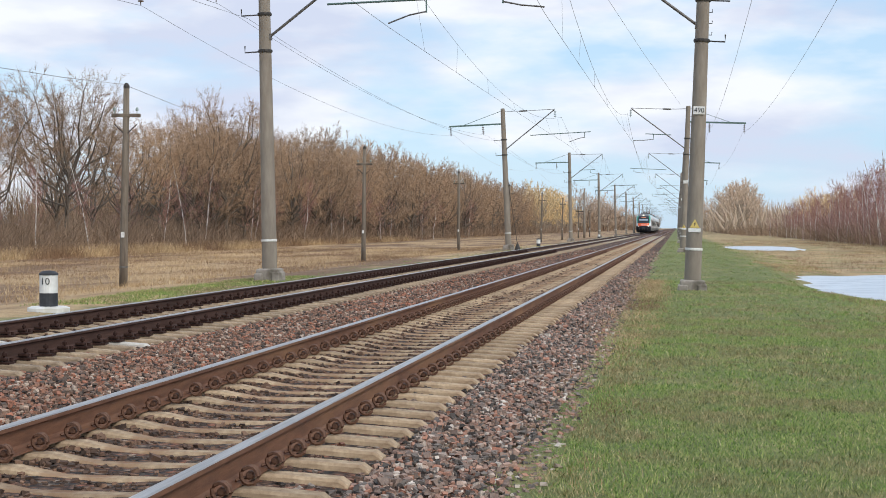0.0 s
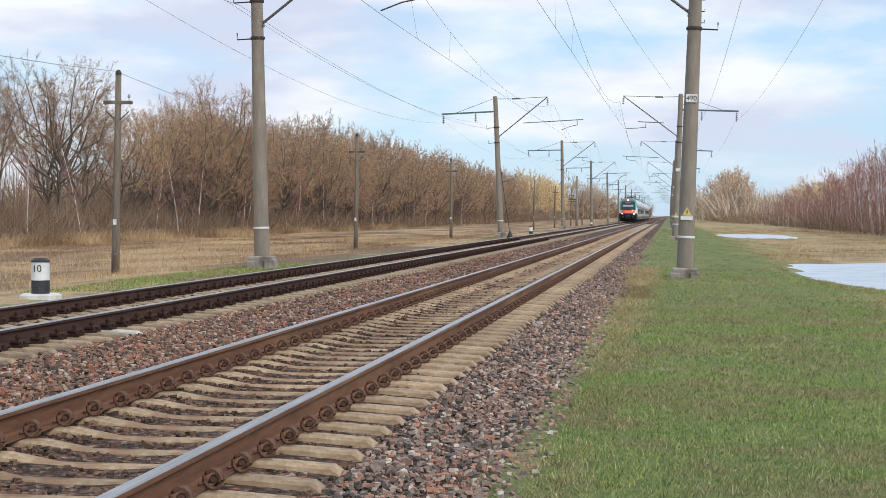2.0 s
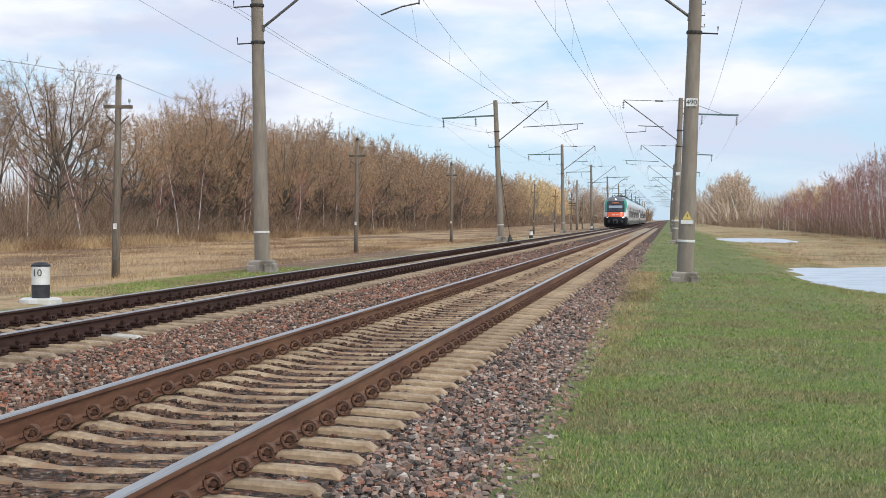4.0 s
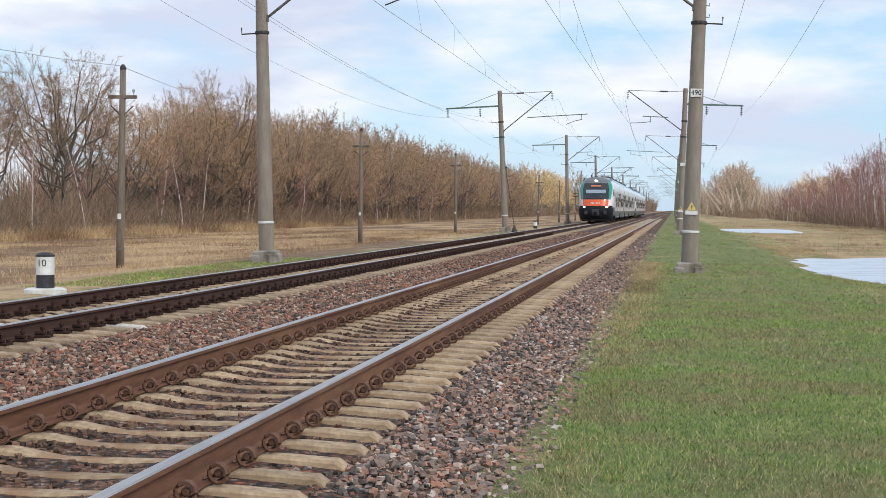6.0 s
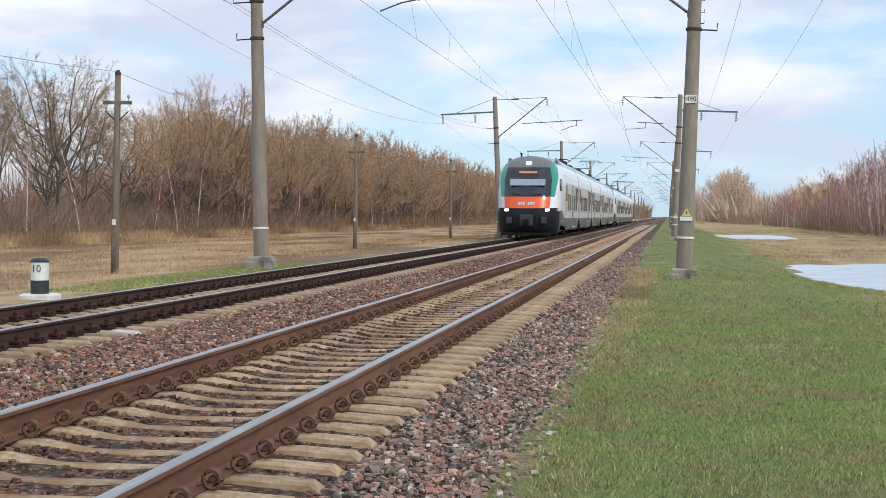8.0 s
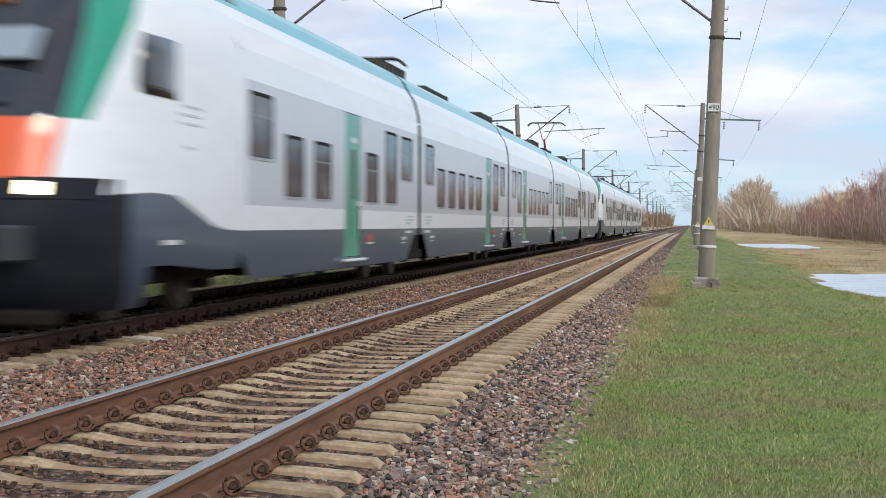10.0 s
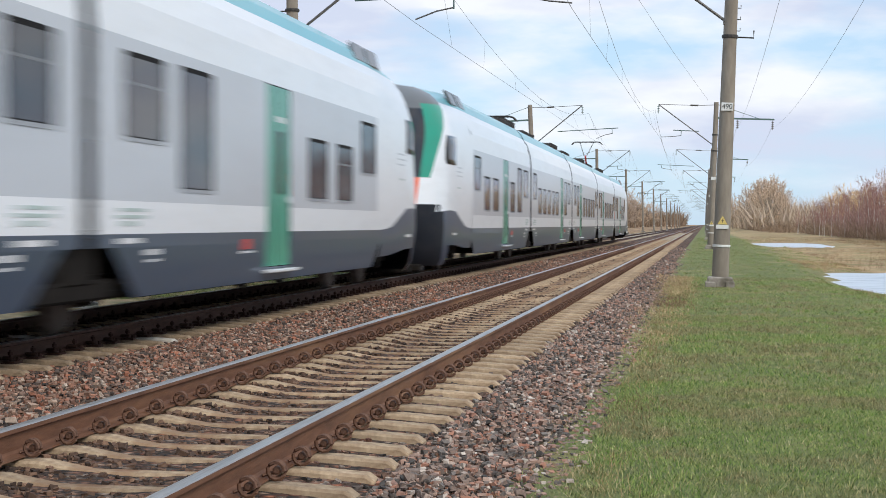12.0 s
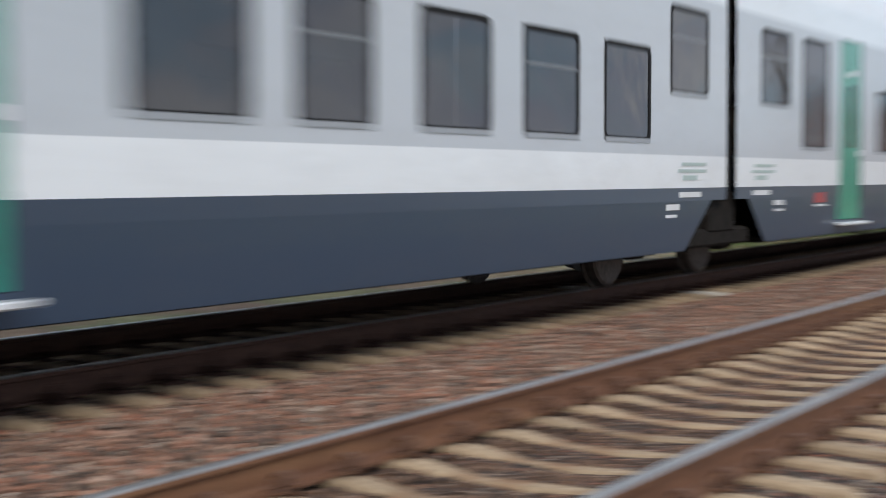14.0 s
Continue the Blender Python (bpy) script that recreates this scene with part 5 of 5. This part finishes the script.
def build_woods():
    rnd = random.Random(11)
    alders = [tree_thing("tree", 20 + k, 10.8, "alder", M_BARK, M_TWIG, "tall leafless brown tree at the edge of a wood", "wood trees") for k in range(5)]
    mids = [tree_thing("tree", 30 + k, 10.7, "mid", M_BARK, M_TWIG, "leafless brown tree with a rounded crown in the wood", "wood trees") for k in range(4)]
    brooms = [tree_thing("tree", 40 + k, 10.6, "broom", M_BARK, M_TWIG, "leafless brown tree with upright dense twigs", "wood trees") for k in range(4)]
    birches = [tree_thing("birch_tree", 60 + k, 8.0, "birch", M_BIRCH, M_TWIG_RED, "slender white-barked birch with reddish bare twigs", "birches") for k in range(4)]
    golds = [tree_thing("willow_tree", 80 + k, 11.0, "far", M_BARK_PALE, M_TWIG_SUNLIT, "ochre-yellow bare willow far along the line, coloured as if sunlit", "willows") for k in range(2)]
    pales = [tree_thing("tree", 90 + k, 10.5, "far", M_BARK_PALE, M_TWIG_PALE, "pale bare tree far along the line", "far trees") for k in range(2)]
    # the wood beyond the far track; its height follows the line
    def tall(y):
        return float(np.interp(y, [60, 90, 98, 106, 113, 120, 131, 150, 176, 253, 360, 430], [10.2, 10.6, 12.3, 12.5, 11.4, 11.6, 12.6, 12.9, 13.4, 14.3, 14.0, 13.6]))
    spots = []
    y = 62.0
    while y < 150:
        spots.append((-39 + rnd.uniform(-2.5, 2.0), y, tall(y) / 10.8 * rnd.uniform(0.82, 1.06)))
        y += rnd.uniform(4.6, 7.2)
    plant(alders, spots, rnd)
    spots = []
    y = 128.0
    while y < 430:
        f = tall(y) / 10.7
        spots.append((-37.5 + rnd.uniform(-2.0, 2.0), y, f * rnd.uniform(0.7, 0.92)))
        spots.append((-42 + rnd.uniform(-2, 2), y + 1.5, f * rnd.uniform(0.86, 1.08)))
        if 150 < y < 230:
            spots.append((-48 + rnd.uniform(-2, 2), y + 3, f * rnd.uniform(0.95, 1.06)))
        y += rnd.uniform(3.0, 4.8) * (1 + (y - 120) / 420)
    plant(mids, [s for s in spots if s[1] < 185], rnd)
    plant(brooms, [s for s in spots if s[1] >= 185], rnd)
    spots = [(-36.2 + rnd.uniform(-1.2, 1.4), 66 + 7.5 * k + rnd.uniform(-2.5, 2.5), rnd.uniform(0.62, 0.95)) for k in range(16)]
    spots += [(-35.5 + rnd.uniform(-1.2, 1.4), 180 + 16 * k + rnd.uniform(-5, 5), rnd.uniform(0.7, 1.0)) for k in range(7)]
    # birch stand beyond the flooded meadow
    y = 118.0
    while y < 330:
        for q in range(2):
            size = float(np.interp(y, [118, 175, 255, 330], [1.2, 1.1, 0.84, 0.56]))
            spots.append((25.5 - (y - 118) * 0.012 + 3.2 * q + rnd.uniform(-1.6, 1.6), y + rnd.uniform(-2, 2), size * (1 + 0.06 * q) * rnd.uniform(0.82, 1.12)))
        y += rnd.uniform(2.2, 3.8) * (1 + (y - 118) / 260)
    plant(birches, spots, rnd)
    spots = [(-39 + rnd.uniform(-4, 4), 425 + 8 * k + rnd.uniform(-4, 4), rnd.uniform(1.15, 1.5)) for k in range(22)]
    spots += [(33 + rnd.uniform(-2, 5), 285 + 7 * k + rnd.uniform(-4, 4), rnd.uniform(0.75, 0.95)) for k in range(14)]
    plant(golds, spots, rnd)
    spots = [(21 + rnd.uniform(-3, 6), 440 + 8 * k + rnd.uniform(-4, 4), rnd.uniform(1.2, 1.6)) for k in range(22)]
    spots += [(-34 + rnd.uniform(-6, 6), 600 + 17 * k + rnd.uniform(-5, 5), rnd.uniform(1.2, 1.8)) for k in range(22)]
    spots += [(16 + rnd.uniform(-4, 16), 610 + 24 * k + rnd.uniform(-5, 5), rnd.uniform(1.0, 1.5)) for k in range(14)]
    plant(pales, spots, rnd)


build_woods()


def blades(name, pos, height, width, lean, mat, label, category, rnd):
    """Many upright blades in one mesh."""
    n = len(pos)
    a = rnd.uniform(0, 6.283, n)
    side = np.stack([np.cos(a), np.sin(a), np.zeros(n)], 1) * (width / 2)[:, None]
    b = rnd.uniform(0, 6.283, n)
    tilt = np.stack([np.cos(b), np.sin(b), np.zeros(n)], 1) * (height * lean * rnd.uniform(0.1, 1.2, n))[:, None]
    up = np.zeros((n, 3))
    up[:, 2] = height
    tip = pos + up + tilt
    v = np.stack([pos - side, pos + side, tip], 1).reshape(-1, 3)
    f = np.arange(3 * n).reshape(-1, 3)
    ob = part(name, bulk(name, v, f, [mat]), None)
    return tagged(ob, label, category, kind="stuff")


def sprays(name, pos, height, width, lean, mat, label, category, rnd):
    """Many thin leaning shoots in one mesh, each tapering to its tip."""
    n = len(pos)
    a, b = rnd.uniform(0, 6.283, n), rnd.uniform(0, 6.283, n)
    side = np.stack([np.cos(a), np.sin(a), np.zeros(n)], 1) * width[:, None]
    tilt = np.stack([np.cos(b), np.sin(b), np.zeros(n)], 1) * (height * lean * rnd.uniform(0.0, 1.2, n))[:, None]
    foot = pos + tilt * 0.1 + np.array((0, 0, 1.0)) * (height * rnd.uniform(0, 0.45, n))[:, None]
    tip = pos + tilt + np.array((0, 0, 1.0)) * height[:, None]
    v = np.stack([foot - side, foot + side, tip], 1).reshape(-1, 3)
    ob = part(name, bulk(name, v, np.arange(3 * n).reshape(-1, 3), [mat]), None)
    return tagged(ob, label, category, kind="stuff")


def scatter(x0, x1, y0, y1, n, rnd, clump=0.0, keep=None):
    x, y = rnd.uniform(x0, x1, n), rnd.uniform(y0, y1, n)
    if clump:
        m = n // 14 + 1
        cx, cy = rnd.uniform(x0, x1, m), rnd.uniform(y0, y1, m)
        i = rnd.integers(0, m, n)
        x, y = cx[i] + rnd.normal(0, clump, n), cy[i] + rnd.normal(0, clump, n)
    if keep is not None:
        ok = keep(x, y)
        x, y = x[ok], y[ok]
    return np.stack([x, y, terrain_z(x, y) - 0.01], 1)


def dry_land(x, y):
    ok = np.ones(len(x), bool)
    for cx, cy, rx, ry in PONDS:
        ok &= ((x - cx) / rx) ** 4 + ((y - cy) / ry) ** 4 > 1.1
    return ok


def build_grass():
    r = np.random.default_rng(5)

    def verge(x, y):
        return (x > 2.05 + 0.35 * r.random(len(x)) ** 2 + 0.08 * np.sin(y * 2.1) + 0.05 * np.sin(y * 5.3)) & dry_land(x, y)
    sets = []
    for y0, y1, n, h, w in ((7.8, 15, 140000, 0.026, 0.0072), (15, 26, 110000, 0.028, 0.011), (26, 45, 55000, 0.028, 0.018), (45, 90, 20000, 0.03, 0.026), (90, 180, 9000, 0.04, 0.05)):
        wide = 2.0 + 0.16 * y1 + 1.4
        p = scatter(2.0, min(wide + 1.2, 9.5), y0, y1, n, r, 0.0, verge)
        sets.append((p, np.full(len(p), h), np.full(len(p), w)))
        q = scatter(2.0, min(wide + 1.2, 9.5), y0, y1, n // 5, r, 0.05, verge)
        sets.append((q, np.full(len(q), h * 1.6), np.full(len(q), w * 0.9)))
    pos = np.concatenate([s[0] for s in sets])
    hh = np.concatenate([s[1] for s in sets]) * r.uniform(0.5, 1.5, len(pos))
    ww = np.concatenate([s[2] for s in sets]) * r.uniform(0.6, 1.3, len(pos))
    blades("grass", pos, hh, ww, 1.3, M_GRASS, "short spring grass with a few dead stalks", "grass", r)
    # green strip beside the far track
    p = np.concatenate([scatter(-9.2, -6.9, 27.5, 44, 24000, r, 0.14), scatter(-8.6, -7.0, 44, 130, 2500, r, 0.2)])
    blades("grass", p, r.uniform(0.02, 0.075, len(p)), np.full(len(p), 0.014), 0.9, M_GRASS, "tufts of green grass beside the far track", "grass", r)
    # withered stalks in the turf
    p = scatter(2.4, 8.5, 8.5, 40, 2400, r, 0.12, verge)
    blades("dead_grass", p, r.uniform(0.03, 0.09, len(p)), np.full(len(p), 0.0045) + 0.0002 * p[:, 1], 1.2, M_STRAW, "pale withered grass stalks in the turf", "grass", r)
    p = np.concatenate([scatter(1.95, 2.75, 7.5, 45, 11000, r, 0.14), scatter(6.8, 9.3, 26, 75, 5000, r, 0.22, dry_land)])
    blades("dead_grass", p, r.uniform(0.02, 0.06, len(p)) * (1 + p[:, 1] / 60), np.full(len(p), 0.003) + 0.0003 * p[:, 1], 1.1, M_SEDGE, "brown withered grass along the ballast and the flood water", "grass", r)
    # dry sedge on both sides
    p = np.concatenate([scatter(-36, -10, 28, 130, 85000, r, 0.45), scatter(-37, -33.2, 50, 210, 30000, r, 0.5), scatter(-36, -11, 130, 330, 12000, r, 0.6), scatter(9, 24, 66, 122, 9000, r, 0.35, dry_land), scatter(9, 24, 160, 230, 7000, r, 0.35, dry_land), scatter(17, 24, 100, 190, 7000, r, 0.35, dry_land)])
    edge = p[:, 0] < -32.5
    blades("sedge", p, np.where(edge, r.uniform(0.25, 0.95, len(p)), r.uniform(0.05, 0.22, len(p))), np.where(edge, 0.026, 0.017) * r.uniform(0.6, 1.2, len(p)), 0.9, M_SEDGE, "dry straw-coloured sedge on wet ground", "grass", r)
    # bushy undergrowth below the trees
    p = np.concatenate([scatter(-47, -34.8, 55, 180, 62000, r, 0.7), scatter(-44, -34.5, 180, 430, 22000, r, 0.9), scatter(23.0, 31, 110, 330, 26000, r, 0.6), scatter(18, 26, 330, 620, 7000, r, 1.0), scatter(-42, -34, 430, 900, 7000, r, 1.2)])
    sprays("undergrowth", p, r.uniform(0.4, 1.0, len(p)) * r.choice([1.2, 2.2, 3.6], len(p)), 0.006 + 0.00008 * p[:, 1] * r.uniform(0.5, 1.4, len(p)), 1.3, M_SHRUB, "tangled brown leafless undergrowth at the edge of the wood", "shrubs", r)


build_grass()


def build_thickets():
    """The depth of the woods behind their edge, too far in to tell stems apart."""
    r = np.random.default_rng(9)

    def stand(name, boxes, lo, hi, width, mat, label):
        p = np.concatenate([scatter(*b, r, 1.2) for b in boxes])
        sprays(name, p, r.uniform(lo, hi, len(p)), width * r.uniform(0.5, 1.4, len(p)), 0.7, mat, label, "thicket", r)
    stand("thicket", [(-72, -47, 40, 170, 20000), (-48, -39, 55, 170, 12000)], 0.8, 3.0, 0.022, M_SHRUB, "dense leafless brown thicket inside the wood")
    stand("thicket", [(-68, -40, 140, 430, 46000)], 3.0, 9.0, 0.045, M_SHRUB, "tall dense leafless brown thicket inside the wood")
    stand("thicket", [(29.5, 44, 110, 220, 20000), (24.5, 30, 112, 240, 9000), (26, 40, 220, 330, 12000)], 1.5, 5.2, 0.026, M_THICKET_RED, "dense reddish leafless thicket behind birches")
    stand("distant_wood", [(-75, -30, 600, 1000, 6000), (-60, -14, 1000, 1500, 5000)], 5.0, 14.0, 0.22, M_SHRUB, "distant brown wood along the line")
    stand("distant_wood", [(17, 60, 420, 900, 7000), (10, 70, 900, 1500, 5000)], 4.0, 11.0, 0.22, M_THICKET_PALE, "distant pale wood along the line")


build_thickets()


# ---- the two tracks ----
RAIL_HALF = [(0.0, 0.0), (0.030, -0.002), (0.0365, -0.010), (0.0365, -0.034), (0.012, -0.046), (0.009, -0.075), (0.010, -0.140), (0.024, -0.158), (0.072, -0.168), (0.075, -0.178), (0.0, -0.180)]


FRESH = 34         # one newer, paler sleeper in the far track


def sleeper_mesh():
    """A pre-stressed concrete sleeper, lower in the middle, with sloped ends."""
    xs = [-1.35, -1.30, -0.98, -0.60, -0.30, 0.30, 0.60, 0.98, 1.30, 1.35]
    top = [-0.24, -0.205, -0.186, -0.186, -0.235, -0.235, -0.186, -0.186, -0.205, -0.24]
    wid = [0.070, 0.074, 0.076, 0.076, 0.062, 0.062, 0.076, 0.076, 0.074, 0.070]
    rings = []
    for x, t, w in zip(xs, top, wid):
        rings.append([(x, -w - 0.022, -0.42), (x, -w, t - 0.015), (x, -w + 0.015, t), (x, w - 0.015, t), (x, w, t - 0.015), (x, w + 0.022, -0.42)])
    return Geo().rings(rings)


def ring_clip():
    """Spring clip: bolt with a domed cap and coiled washer beside the rail foot."""
    g = Geo()
    turns = [2 * math.pi * k / 11 for k in range(15)]
    g.tube([(0.047 * math.cos(a), -0.02 + 0.04 * k / 14, 0.034 + 0.047 * math.sin(a)) for k, a in enumerate(turns)], 0.012, 5)
    g.tube([(0, -0.012, 0.034), (0, 0.0, 0.034), (0, 0.035, 0.034)], [0.014, 0.024, 0.024], 7)
    g.tube([(-0.07, -0.02, 0.008), (-0.04, 0.01, 0.018), (0, 0.02, 0.02)], 0.011, 3)
    return g


def bolt_clip():
    """Ribbed plate with an upright bolt and clamp, as on the older track."""
    g = Geo()
    g.box(-0.07, 0.09, -0.075, 0.075, -0.03, -0.006)
    g.tube([(0, 0, -0.01), (0, 0, 0.095)], 0.012, 6)
    g.lathe([(0.028, 0.0), (0.028, 0.03), (0.012, 0.034)], 6, (0, 0, 0.05))
    g.box(-0.075, 0.03, -0.035, 0.035, 0.0, 0.035, c=0.008)
    g.lathe([(0.022, -0.005), (0.022, 0.03)], 6, (0.055, 0.045, 0.0))
    return g


def build_track(x0, rail_mat, clip, clip_mat, phase, label, y_first):
    track = thing("railway_track", pose(x0, 0, 0), label, "railway track", "tracks", "structure")
    for s in (1, -1):
        prof = [(x, z) for x, z in RAIL_HALF] + [(-x, z) for x, z in reversed(RAIL_HALF[1:-1])]
        g = Geo()
        ys = [-60, -10, 5, 20, 40, 80, 150, 300, 600, 1200]
        n = len(prof)
        rings = [[(s * GAUGE + x, y, z) for x, z in prof] for y in ys]
        g.rings(rings)
        for k in range(len(ys) - 1):
            for i in range(n):
                if i in (0, 1, n - 1, n - 2):
                    g.m[k * n + i] = 1
        part("rail", g, [rail_mat, M_HEAD], track, "rusty rail with a polished running surface")
    me = sleeper_mesh().mesh("sleeper", [M_SLEEPER if x0 > -1 else M_SLEEPER_SHADED])
    pale = sleeper_mesh().mesh("sleeper", [M_FOUND_PALE])
    n_all, n_parts = 520, 290
    k0 = int((y_first - phase) / PITCH)
    rnd = random.Random(int(abs(x0) * 10) + 3)
    src = sleeper_mesh()
    sv, far_v, far_f = np.array(src.v), [], []
    quads = [f for f in src.f if len(f) == 4]
    for k in range(k0, k0 + n_all):
        y = phase + PITCH * k
        if k < k0 + n_parts:
            fresh = x0 < -1 and k == FRESH
            part("sleeper", pale if fresh else me, None, track, "newer pale concrete sleeper" if fresh else "", at=pose(rnd.uniform(-0.02, 0.02), y + rnd.uniform(-0.012, 0.012), rnd.uniform(-0.006, 0.004), 0, 0, rnd.uniform(-0.5, 0.5)))
        else:
            b = len(far_v) * len(sv)
            far_v.append(sv + (0, y, 0))
            far_f += [[i + b for i in f] for f in quads]
    ob = part("sleepers_beyond", bulk("sleepers_beyond", np.concatenate(far_v), far_f, [M_SLEEPER_B]), None, track)
    ob["kind"] = "stuff"
    cm = clip.mesh("fastening", [clip_mat])
    cv, cf = np.array(clip.v), [list(f) for f in clip.f]
    spots = []
    for k in range(k0, k0 + 185):
        y = phase + PITCH * k
        for s in (1, -1):
            for q in (1, -1):
                spots.append((s * GAUGE + q * 0.118, y, -0.158, 0 if q > 0 else 180))
    for x, y, z, a in spots[:300]:
        part("fastening", cm, None, track, at=pose(x, y, z, 0, 0, a + rnd.uniform(-6, 6)))
    tri = []
    for f in cf:
        for i in range(1, len(f) - 1):
            tri.append((f[0], f[i], f[i + 1]))
    tri = np.array(tri)
    vs, fs = [], []
    for x, y, z, a in spots[300:]:
        c = -1 if a else 1
        vs.append(cv * (c, c, 1) + (x, y, z))
        fs.append(tri + len(cv) * (len(vs) - 1))
    ob = part("fastenings_beyond", bulk("fastenings_beyond", np.concatenate(vs), np.concatenate(fs), [clip_mat]), None, track)
    ob["kind"] = "stuff"
    return track


near_track = build_track(0.0, M_RAIL, ring_clip(), M_FAST, 0.156, "railway track of rusty rails on concrete sleepers", -9.0)
far_track = build_track(-TC, M_RAIL_FAR, bolt_clip(), M_FAST_DARK, 0.156, "railway track of dark rails on concrete sleepers", -9.0)


# ---- ballast stones ----
def stone_arrays(n, rnd):
    """n uneven stones as points (n, 8, 3) of unit size."""
    base = np.array([(x, y, z) for z in (-1, 1) for x, y in ((-1, -1), (1, -1), (1, 1), (-1, 1))], dtype=float)
    v = base[None] * rnd.uniform(0.4, 1.15, (n, 8, 3))
    v *= np.stack([rnd.uniform(0.7, 1.25, n), rnd.uniform(0.6, 1.0, n), rnd.uniform(0.45, 0.8, n)], 1)[:, None]
    a, t = rnd.uniform(0, 6.28, n), rnd.uniform(-0.6, 0.6, n)
    ca, sa, ct, st = np.cos(a)[:, None], np.sin(a)[:, None], np.cos(t)[:, None], np.sin(t)[:, None]
    x, y, z = v[..., 0], v[..., 1], v[..., 2]
    y, z = y * ct - z * st, y * st + z * ct
    return np.stack([x * ca - y * sa, x * sa + y * ca, z], -1)


CUBE_F = np.array([(4, 5, 6, 7), (0, 1, 5, 4), (1, 2, 6, 5), (2, 3, 7, 6), (3, 0, 4, 7)])


def scatter_stones():
    spots = []

    def zone(x0, x1, y0, y1, density, lift=0.0):
        n = int((x1 - x0) * (y1 - y0) * density)
        x, y = rng.uniform(x0, x1, n), rng.uniform(y0, y1, n)
        if x0 == 1.3:
            keep = rng.random(n) < np.clip((2.38 - x) / 0.22, 0, 1)
            x, y = x[keep], y[keep]
        spots.append(np.stack([x, y, terrain_z(x, y) + lift + rng.uniform(-0.014, 0.014, len(x))], 1))
    for y0, y1, d in ((1.0, 20, 540), (20, 34, 240), (34, 60, 62), (60, 95, 9)):
        zone(1.3, 2.4, max(y0, 7.5), y1, d * 1.2)
        zone(1.42, 2.15, max(y0, 7.5), y1, d * 0.5, 0.03)
        zone(-2.98, -1.35, y0, y1, d * 1.15, 0.015)
        zone(-2.9, -1.4, y0, y1, d * 0.55, 0.045)
        zone(-3.4, -2.98, y0, y1, d * 0.6, -0.004)
        zone(-0.72, 0.70, y0, y1, d * 0.9, 0.0)
        zone(0.9, 1.36, y0, y1, d * 0.7, -0.012)
        zone(-6.4, -5.7, y0, y1, d * 0.25, 0.02)
        zone(-5.1, -3.7, y0, y1, d * 0.25, 0.0)
    p = np.concatenate(spots)
    # keep stones off the tops of the sleepers
    for x0, half in ((0.0, 1.36), (-TC, 1.36)):
        off = np.abs(((p[:, 1] - 0.156) / PITCH + 0.5) % 1.0 - 0.5) * PITCH
        p = p[~((np.abs(p[:, 0] - x0) < half) & (off < 0.112))]
        for s in (1, -1):
            p = p[np.abs(p[:, 0] - x0 - s * GAUGE) > 0.085]
    n = len(p)
    size = rng.uniform(0.011, 0.027, n) * np.interp(p[:, 1], [15, 30, 60, 95], [1.0, 1.1, 1.4, 1.8]) * np.where(rng.random(n) < 0.08, 1.35, 1.0)
    v = stone_arrays(n, rng) * size[:, None, None]
    bed = thing("ballast", None, "grey and pink crushed granite ballast stones", "ballast", kind="structure")
    near = np.zeros(n, bool)
    near[np.where((p[:, 0] > 1.5) & (p[:, 0] < 2.1) & (p[:, 1] < 12))[0][:300]] = True
    mids = [bulk("stone", s, CUBE_F, [M_STONE1]) for s in stone_arrays(8, rng)]
    for k, i in enumerate(np.where(near)[0]):
        c = float(size[i]) * 1.15
        part("stone", mids[k % 8], None, bed, at=Matrix.Translation(p[i]) @ pose(0, 0, 0, 0, 0, 47 * k) @ Matrix.Diagonal((c, c, c, 1)))
    # stones between the rails are coated with brown brake dust
    # outside the near rail their dark brown stands for shade between sleeper ends
    dusty = ((p[:, 0] > -0.75) & (p[:, 0] < 1.36)) | (np.abs(p[:, 0] + TC) < 0.75)
    verge = p[:, 0] > 0.8
    for sel, mat in ((~near & ~dusty & ~verge, M_STONE), (~near & verge, M_STONE_GREY), (~near & dusty, M_STONE_DUSTY_SHADED)):
        w = v[sel] + p[sel][:, None]
        f = CUBE_F[None] + 8 * np.arange(len(w))[:, None, None]
        ob = part("crushed_stone", bulk("crushed_stone", w.reshape(-1, 3), f.reshape(-1, 4), [mat]), None, bed)
        ob["kind"] = "stuff"


scatter_stones()


# ---- movement ----
def motions():
    """Both units run towards the camera's side at a steady speed."""
    times = [0.5 * k for k in range(29)]
    walk(train_front, [(t, pose(-TC, NOSE_AT_START - SPEED * t, 0)) for t in times])
    walk(train_rear, [(t, pose(-TC, NOSE_AT_START + UNIT_GAP - SPEED * t, 0)) for t in times])


motions()
